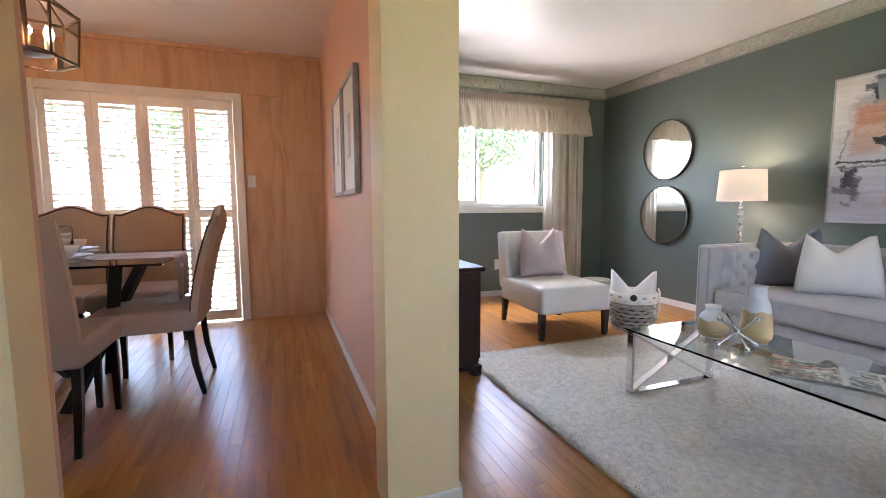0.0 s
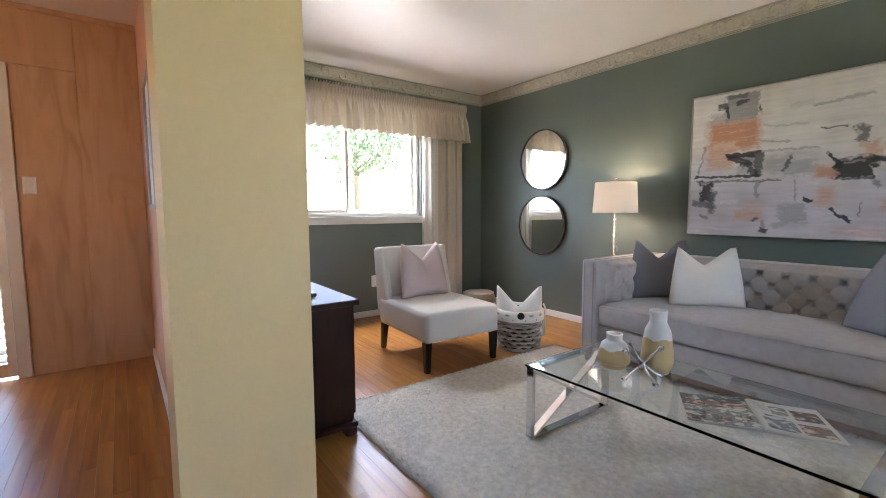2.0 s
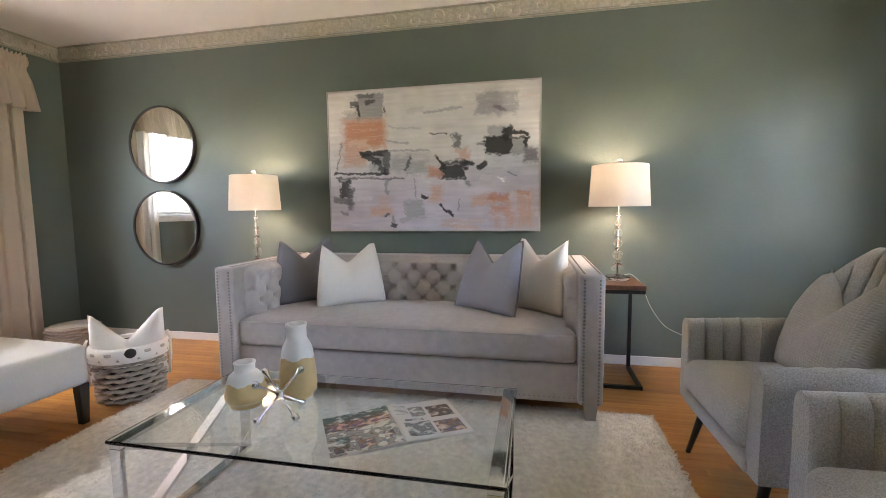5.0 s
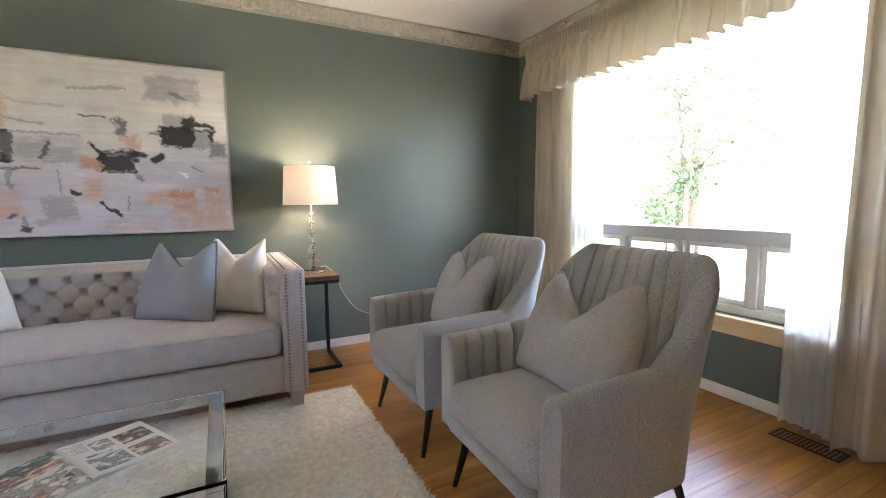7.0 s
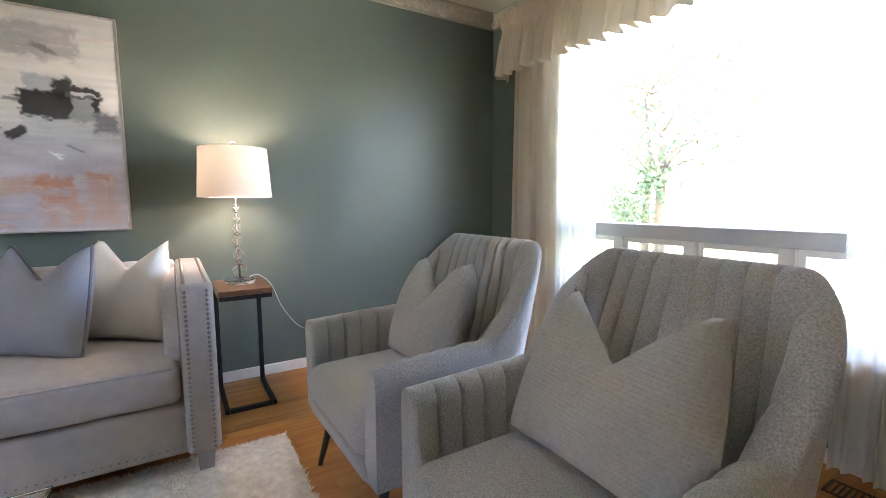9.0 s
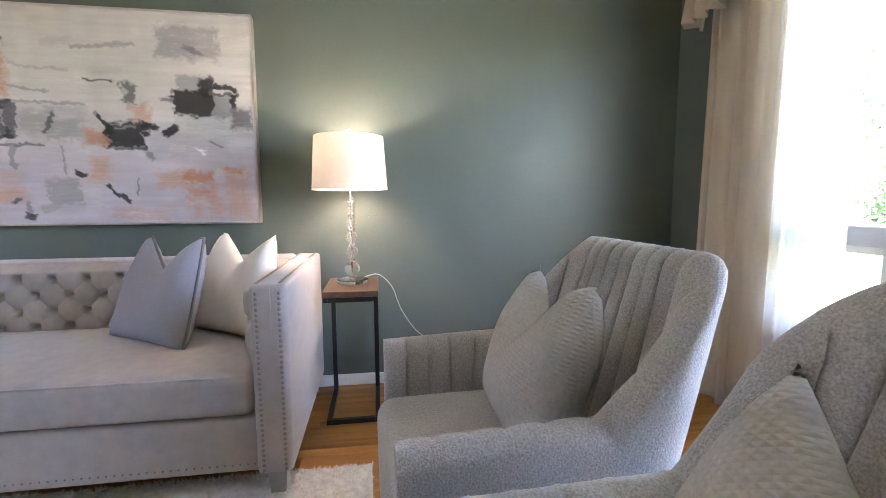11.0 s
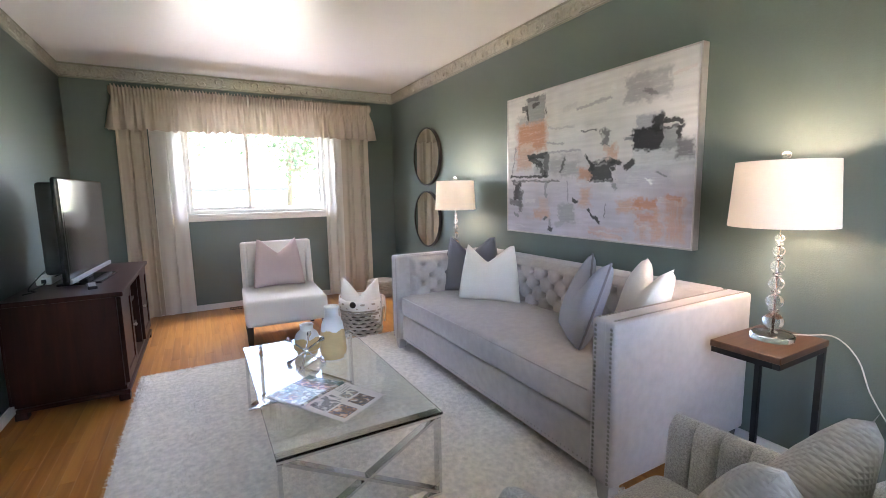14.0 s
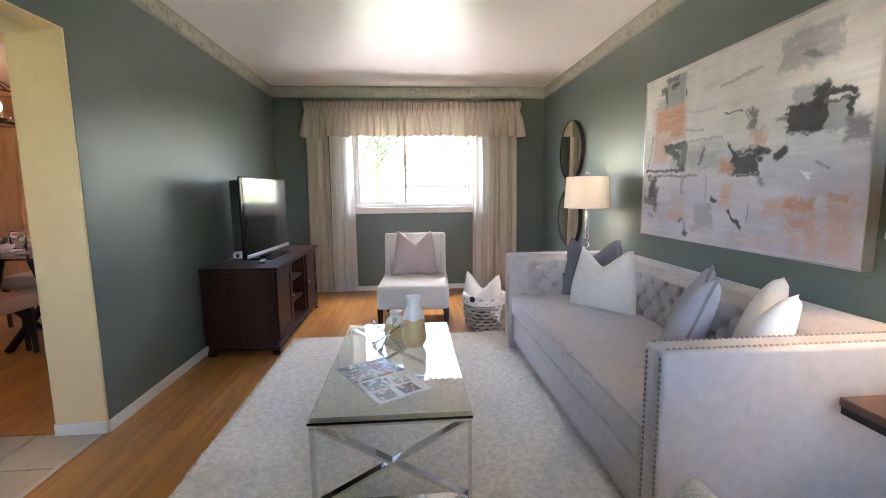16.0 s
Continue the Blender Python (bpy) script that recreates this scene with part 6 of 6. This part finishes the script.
def tree(m, h, r, crown_z, crown_r, n, label, seed, leafy=1.0):
    t = thing("tree", m, label, "tree", "garden trees")
    rnd = random.Random(seed)
    wood = bmesh.new()
    tube([(0, 0, -0.2), (0.03 * h * rnd.uniform(-1, 1), 0.03 * h * rnd.uniform(-1, 1), h * 0.5), (0.05 * h * rnd.uniform(-1, 1), 0.03 * h, h * 0.9)], [r, r * 0.7, r * 0.2], 9, wood)
    tips = []
    for k in range(16):
        z0 = h * rnd.uniform(0.3, 0.8)
        a = rnd.uniform(0, 6.28)
        e = Vector((math.cos(a), math.sin(a), rnd.uniform(0.2, 0.9))) * crown_r * rnd.uniform(0.6, 1.0)
        p0 = Vector((0, 0, z0))
        mid = p0 + e * 0.5 + Vector((rnd.uniform(-1, 1), rnd.uniform(-1, 1), 0.3)) * 0.1 * crown_r
        tube([p0, mid, p0 + e], [r * 0.32, r * 0.2, r * 0.06], 6, wood)
        tips += [mid, p0 + e, p0 + e * 0.75]
        for q in range(3):
            b0 = p0 + e * rnd.uniform(0.4, 0.9)
            b1 = b0 + Vector((rnd.uniform(-1, 1), rnd.uniform(-1, 1), rnd.uniform(-0.2, 0.8))) * crown_r * 0.4
            tube([b0, b1], [r * 0.1, r * 0.03], 5, wood)
            tips.append(b1)
    part("trunk", wood, M_bark, t, smooth=True)
    if leafy:
        rs = np.random.RandomState(seed)
        c = np.array([tuple(x) for x in tips])[rs.randint(0, len(tips), n)]
        p = c + rs.normal(0, crown_r * 0.2, (n, 3))
        d1, d2 = rs.normal(0, 1, (n, 3)), rs.normal(0, 1, (n, 3))
        d1 /= np.linalg.norm(d1, axis=1)[:, None]
        d2 /= np.linalg.norm(d2, axis=1)[:, None]
        sz = rs.uniform(0.04, 0.10, (n, 1)) * leafy
        V = np.stack([p - d1 * sz, p + d2 * sz * 0.6, p + d1 * sz, p - d2 * sz * 0.6], 1)
        me = bpy.data.meshes.new("crown")
        me.from_pydata(V.reshape(-1, 3).tolist(), [], np.arange(n * 4).reshape(-1, 4).tolist())
        me.materials.append(M_leaf)
        cr = new("crown", me)
        cr.parent = t
        tagged(cr, kind="stuff")
    return t


slab("patio", [(-4.0, 4.5, YN + 0.25, YN + 3.6, GZ - 0.1, GZ + 0.09)], M_concrete, "pale concrete patio behind the house")
# unseen front path, added as a pale surface to bounce daylight indoors
slab("front_path", [(-1.6, 0.6, -9.0, YS - 0.25, GZ - 0.1, GZ + 0.09), (0.6, 9.0, -7.5, -6.0, GZ - 0.1, GZ + 0.08)], M_concrete, "unseen pale concrete path added to bounce daylight")
tree(pose(0.2, 31.0, GZ), 8.5, 0.20, 3.5, 3.4, 6000, "leafy green garden tree beyond the patio", 21, 1.8)
tree(pose(7.5, 33.0, GZ), 9.0, 0.22, 4, 3.8, 6000, "leafy green garden tree beyond the patio", 22, 1.9)
tree(pose(-6.0, 32.0, GZ), 9.0, 0.22, 4, 3.8, 6000, "leafy green garden tree beyond the patio", 23, 1.9)
tree(pose(-12.0, 27.0, GZ), 9.5, 0.22, 4, 4.0, 6000, "leafy green garden tree beyond the patio", 24, 1.9)
tree(pose(13.0, 27.0, GZ), 9.5, 0.22, 4, 4.0, 6000, "leafy green garden tree beyond the patio", 25, 1.9)
tree(pose(7.25, -9.2, GZ), 5.6, 0.14, 3.5, 1.7, 900, "slender front garden tree with sparse leaves", 26, 1.0)
tree(pose(7.75, -9.4, GZ), 5.2, 0.11, 3.5, 1.5, 700, "slender front garden tree with sparse leaves", 29, 1.0)
tree(pose(7.7, -8.9, GZ), 2.2, 0.04, 1.2, 0.7, 2200, "bushy green shrub by the front garden tree", 27, 0.8)
tree(pose(1.9, -4.2, GZ), 0.75, 0.02, 0.4, 0.5, 2200, "low green shrub below the picture window", 28, 0.45)
shed = thing("garden_shed", pose(3.2, 19.5, GZ), "white garden shed with a dark flat roof", "shed")
part("wall", boxes((-1.6, 1.6, -1.0, 1.0, 0.0, 1.75)), M_trim, shed, "white boarded walls")
part("roof", boxes((-1.8, 1.8, -1.2, 1.2, 1.751, 1.88), bevel=0.02), M_asphalt, shed, "dark roof")
part("door", boxes((-0.45, 0.45, -1.03, -1.001, 0.05, 1.65), bevel=0.01), M_alu, shed)
# hall window out of view, added so daylight reaches the pillar
d2 = tagged(new("window_3"), "unseen hall window added to light the pillar", kind="structure")
part("window_frame", frame_bm(-0.75, -0.15, 0.9, 2.05, 0.05, YS - 0.15, YS - 0.03), M_trim, d2)
pane(d2, -0.70, -0.20, 0.95, 2.0, YS - 0.09)

# ---- cords, remote, power strip ----
def cord(pts, r, material, label, name="cord"):
    ps = [Vector(p) for p in pts]
    fine = []
    for i in range(len(ps) - 1):
        p0, p1, p2, p3 = ps[max(i - 1, 0)], ps[i], ps[i + 1], ps[min(i + 2, len(ps) - 1)]
        for k in range(8):
            s = k / 8
            fine.append(0.5 * ((2 * p1) + (p2 - p0) * s + (2 * p0 - 5 * p1 + 4 * p2 - p3) * s * s + (3 * p1 - p0 - 3 * p2 + p3) * s ** 3))
    return solo(name, tube(fine + [ps[-1]], r, 6), material, label, "cord", "power cords", smooth=True)


M_cordclear = mat("clear_lamp_cord", (0.55, 0.53, 0.48), 0.3, grain=60, vary=0.1)
cord([(3.735, 0.185, 0.614), (3.80, 0.13, 0.614), (3.868, 0.06, 0.612), (3.884, -0.01, 0.54), (3.884, -0.06, 0.41), (3.884, -0.15, 0.28), (3.884, -0.26, 0.22)], 0.0024, M_cordclear, "clear lamp cord hanging from the end table to the wall")
cord([(0.96, 2.98, 0.80), (0.87, 2.92, 0.78), (0.80, 2.84, 0.70), (0.79, 2.78, 0.667), (0.84, 2.72, 0.667), (0.80, 2.64, 0.667)], 0.004, M_tvmatte, "black television cable on the stand")
cord([(0.96, 3.08, 0.74), (0.85, 3.02, 0.70), (0.82, 2.92, 0.668), (0.80, 2.74, 0.668)], 0.004, M_tvmatte, "black television cable on the stand")
rc = thing("remote_control", pose(1.105, 2.70, TZ + 0.001, 0, 0, 12), "slim black and silver remote control on the stand", "remote control")
part("body", boxes((-0.024, 0.024, -0.085, 0.085, 0.0, 0.018), bevel=0.005), M_tvmatte, rc)
part("face", boxes((-0.018, 0.018, -0.075, 0.075, 0.0182, 0.0195)), M_silver, rc, "silver button face")
pb = thing("power_box", pose(0.82, 3.06, TZ + 0.001), "white power adapter box on the television stand", "adapter")
part("body", boxes((-0.04, 0.04, -0.10, 0.10, 0.0, 0.05), bevel=0.006), M_plate, pb)
part("socket", boxes((-0.012, 0.012, -0.104, -0.1002, 0.012, 0.036)), M_tvmatte, pb)
v2 = copy_thing(vent, pose(2.05, YN - 0.09, 0.001))
v2["label"] = "brown metal floor register by the north wall"

# roof out of view, added; eave depths set to limit daylight at the windows
slab("roof", [(-3.7, XE + 0.8, YS - 1.3, YN + 0.3, H + 0.135, H + 0.26)], M_asphalt, "added low roof slab, eaves sized to limit daylight")
slab("eave_soffit", [(-3.7, XE + 0.8, YS - 1.3, YS - 0.2, H + 0.11, H + 0.134), (-3.7, XE + 0.8, YN + 0.2, YN + 0.3, H + 0.11, H + 0.134)], M_trim, "white soffit under the added light-blocking eaves")

# woven stool in the corner
st = thing("woven_stool", pose(3.55, 4.20, 0), "low tan woven stool in the corner", "stool")
part("core", lathe([(0, 0.003), (0.15, 0.003), (0.165, 0.10), (0.15, 0.185), (0, 0.19)], 28), M_wicker, st, smooth=40)
for r in range(8):
    zz = 0.015 + r * 0.022
    rr = 0.153 + 0.014 * math.sin(math.pi * zz / 0.2)
    part("weave", tube([((rr + 0.006 * math.sin(13 * a + math.pi * r)) * math.cos(a), (rr + 0.006 * math.sin(13 * a + math.pi * r)) * math.sin(a), zz) for a in [2 * math.pi * k / 104 for k in range(105)]], 0.011, 6), M_wicker, st, smooth=True)

# ---- floor pieces ----
def planks(parent_name, areas, singles, seed):
    """Oak strips along y; those inside the stretch 'singles' are parts of the floor, the rest one field."""
    parent = bpy.data.objects[parent_name]
    rnd = random.Random(seed)
    lengths = [0.45, 0.6, 0.75, 0.95, 1.2, 1.5]
    wd = 0.057
    shared = {}
    rows, count = [], 0
    for x0, x1, y0, y1 in areas:
        x = x0
        while x < x1 - 0.004:
            w = min(wd, x1 - x)
            y = y0 - rnd.uniform(0, 0.9)
            while y < y1 - 0.004:
                ln = rnd.choice(lengths)
                a, b = max(y, y0), min(y + ln, y1)
                y += ln
                if b - a < 0.02:
                    continue
                single = count < 300 and singles[0] < x and x + w < singles[1] and singles[2] < a and b < singles[3] and abs(b - a - ln) < 1e-6 and abs(w - wd) < 1e-6
                if single:
                    count += 1
                    if ln not in shared:
                        bm = boxes((0.0002, wd - 0.0002, 0.0002, ln - 0.0002, -0.0175, 0.0))
                        top = [e for e in bm.edges if all(v.co.z > -0.001 for v in e.verts)]
                        bmesh.ops.bevel(bm, geom=top, offset=0.0006, segments=1, affect="EDGES")
                        shared[ln] = part("plank", bm, M_floor_piece, parent, m=pose(x, a, 0))
                    else:
                        o = new("plank", shared[ln].data)
                        o.parent, o.matrix_basis = parent, pose(x, a, rnd.uniform(-0.0004, 0))
                else:
                    rows.append((x, x + w, a, b))
            x += w
    verts, faces = [], []
    for x0, x1, y0, y1 in rows:
        k, g, c = len(verts), 0.0002, 0.0007
        verts += [(x0 + g, y0 + g, -0.0175), (x1 - g, y0 + g, -0.0175), (x1 - g, y1 - g, -0.0175), (x0 + g, y1 - g, -0.0175),
                  (x0 + g, y0 + g, -0.001), (x1 - g, y0 + g, -0.001), (x1 - g, y1 - g, -0.001), (x0 + g, y1 - g, -0.001),
                  (x0 + c, y0 + c, 0), (x1 - c, y0 + c, 0), (x1 - c, y1 - c, 0), (x0 + c, y1 - c, 0)]
        for a in range(4):
            b = (a + 1) % 4
            faces += [(k + a, k + b, k + 4 + b, k + 4 + a), (k + 4 + a, k + 4 + b, k + 8 + b, k + 8 + a)]
        faces.append((k + 8, k + 9, k + 10, k + 11))
    me = bpy.data.meshes.new("plank_field")
    me.from_pydata(verts, [], faces)
    me.materials.append(M_floor_rest)
    ob = new("plank_field", me)
    ob.parent = parent
    tagged(ob, "oak strips", kind="stuff")


planks("floor", [(XT, XE, YS, YN), (-2.82, XT, YH + 0.02, YD), (0.668, XT, YS, YH + 0.02)], (0.7, 2.6, -1.3, 4.5), 31)

# hall tiles
hall = bpy.data.objects["floor_hall"]
t_me, TS = None, 0.305
for i in range(9):
    for j in range(10):
        x, y = 0.663 - (i + 1) * TS, YH + 0.015 - (j + 1) * TS
        if x < -2.1:
            continue
        if t_me is None:
            bm = boxes((0.003, TS - 0.003, 0.003, TS - 0.003, -0.0115, -0.001))
            top = [e for e in bm.edges if all(v.co.z > -0.002 for v in e.verts)]
            bmesh.ops.bevel(bm, geom=top, offset=0.002, segments=1, affect="EDGES")
            t_me = part("tile", bm, M_tile, hall, m=pose(x, y, 0)).data
        else:
            o = new("tile", t_me)
            o.parent, o.matrix_basis = hall, pose(x, y, 0)
part("threshold_strip", boxes((0.660, 0.686, YS, YH - 0.015, -0.001, 0.004), bevel=0.002), M_nail, hall, "metal threshold strip")

# wood panels on the dining wall
edges = [-2.82, -2.42, -2.02, -1.62, -1.24, -0.865, -0.565, -0.18, 0.21, XP - 0.001]
wall = bpy.data.objects["wall_dining_north"]
for a, b in zip(edges, edges[1:]):
    pieces = [(a, b, 0.0)] if b <= DD[0] - 0.05 or a >= DD[1] + 0.05 else [(a, b, DD[3] + 0.05)]
    if a < DD[0] - 0.05 < b:
        pieces.append((a, DD[0] - 0.051, 0.0))
        pieces[0] = (DD[0] - 0.049, b, DD[3] + 0.05) if False else (a, b, DD[3] + 0.051)
        pieces[1] = (a, DD[0] - 0.051, 0.0)
    if a < DD[1] + 0.05 < b:
        pieces = [(a, b, DD[3] + 0.051), (DD[1] + 0.051, b, 0.0)]
    for x0, x1, z0 in pieces:
        z1 = HD - 0.001 if z0 > 0 or x0 == a and x1 == b else DD[3] + 0.05
        part("panel", boxes((x0 + 0.0015, x1 - 0.0015, YD, YD + 0.0115, z0 + 0.001, z1), bevel=0.0015), M_panel, wall)
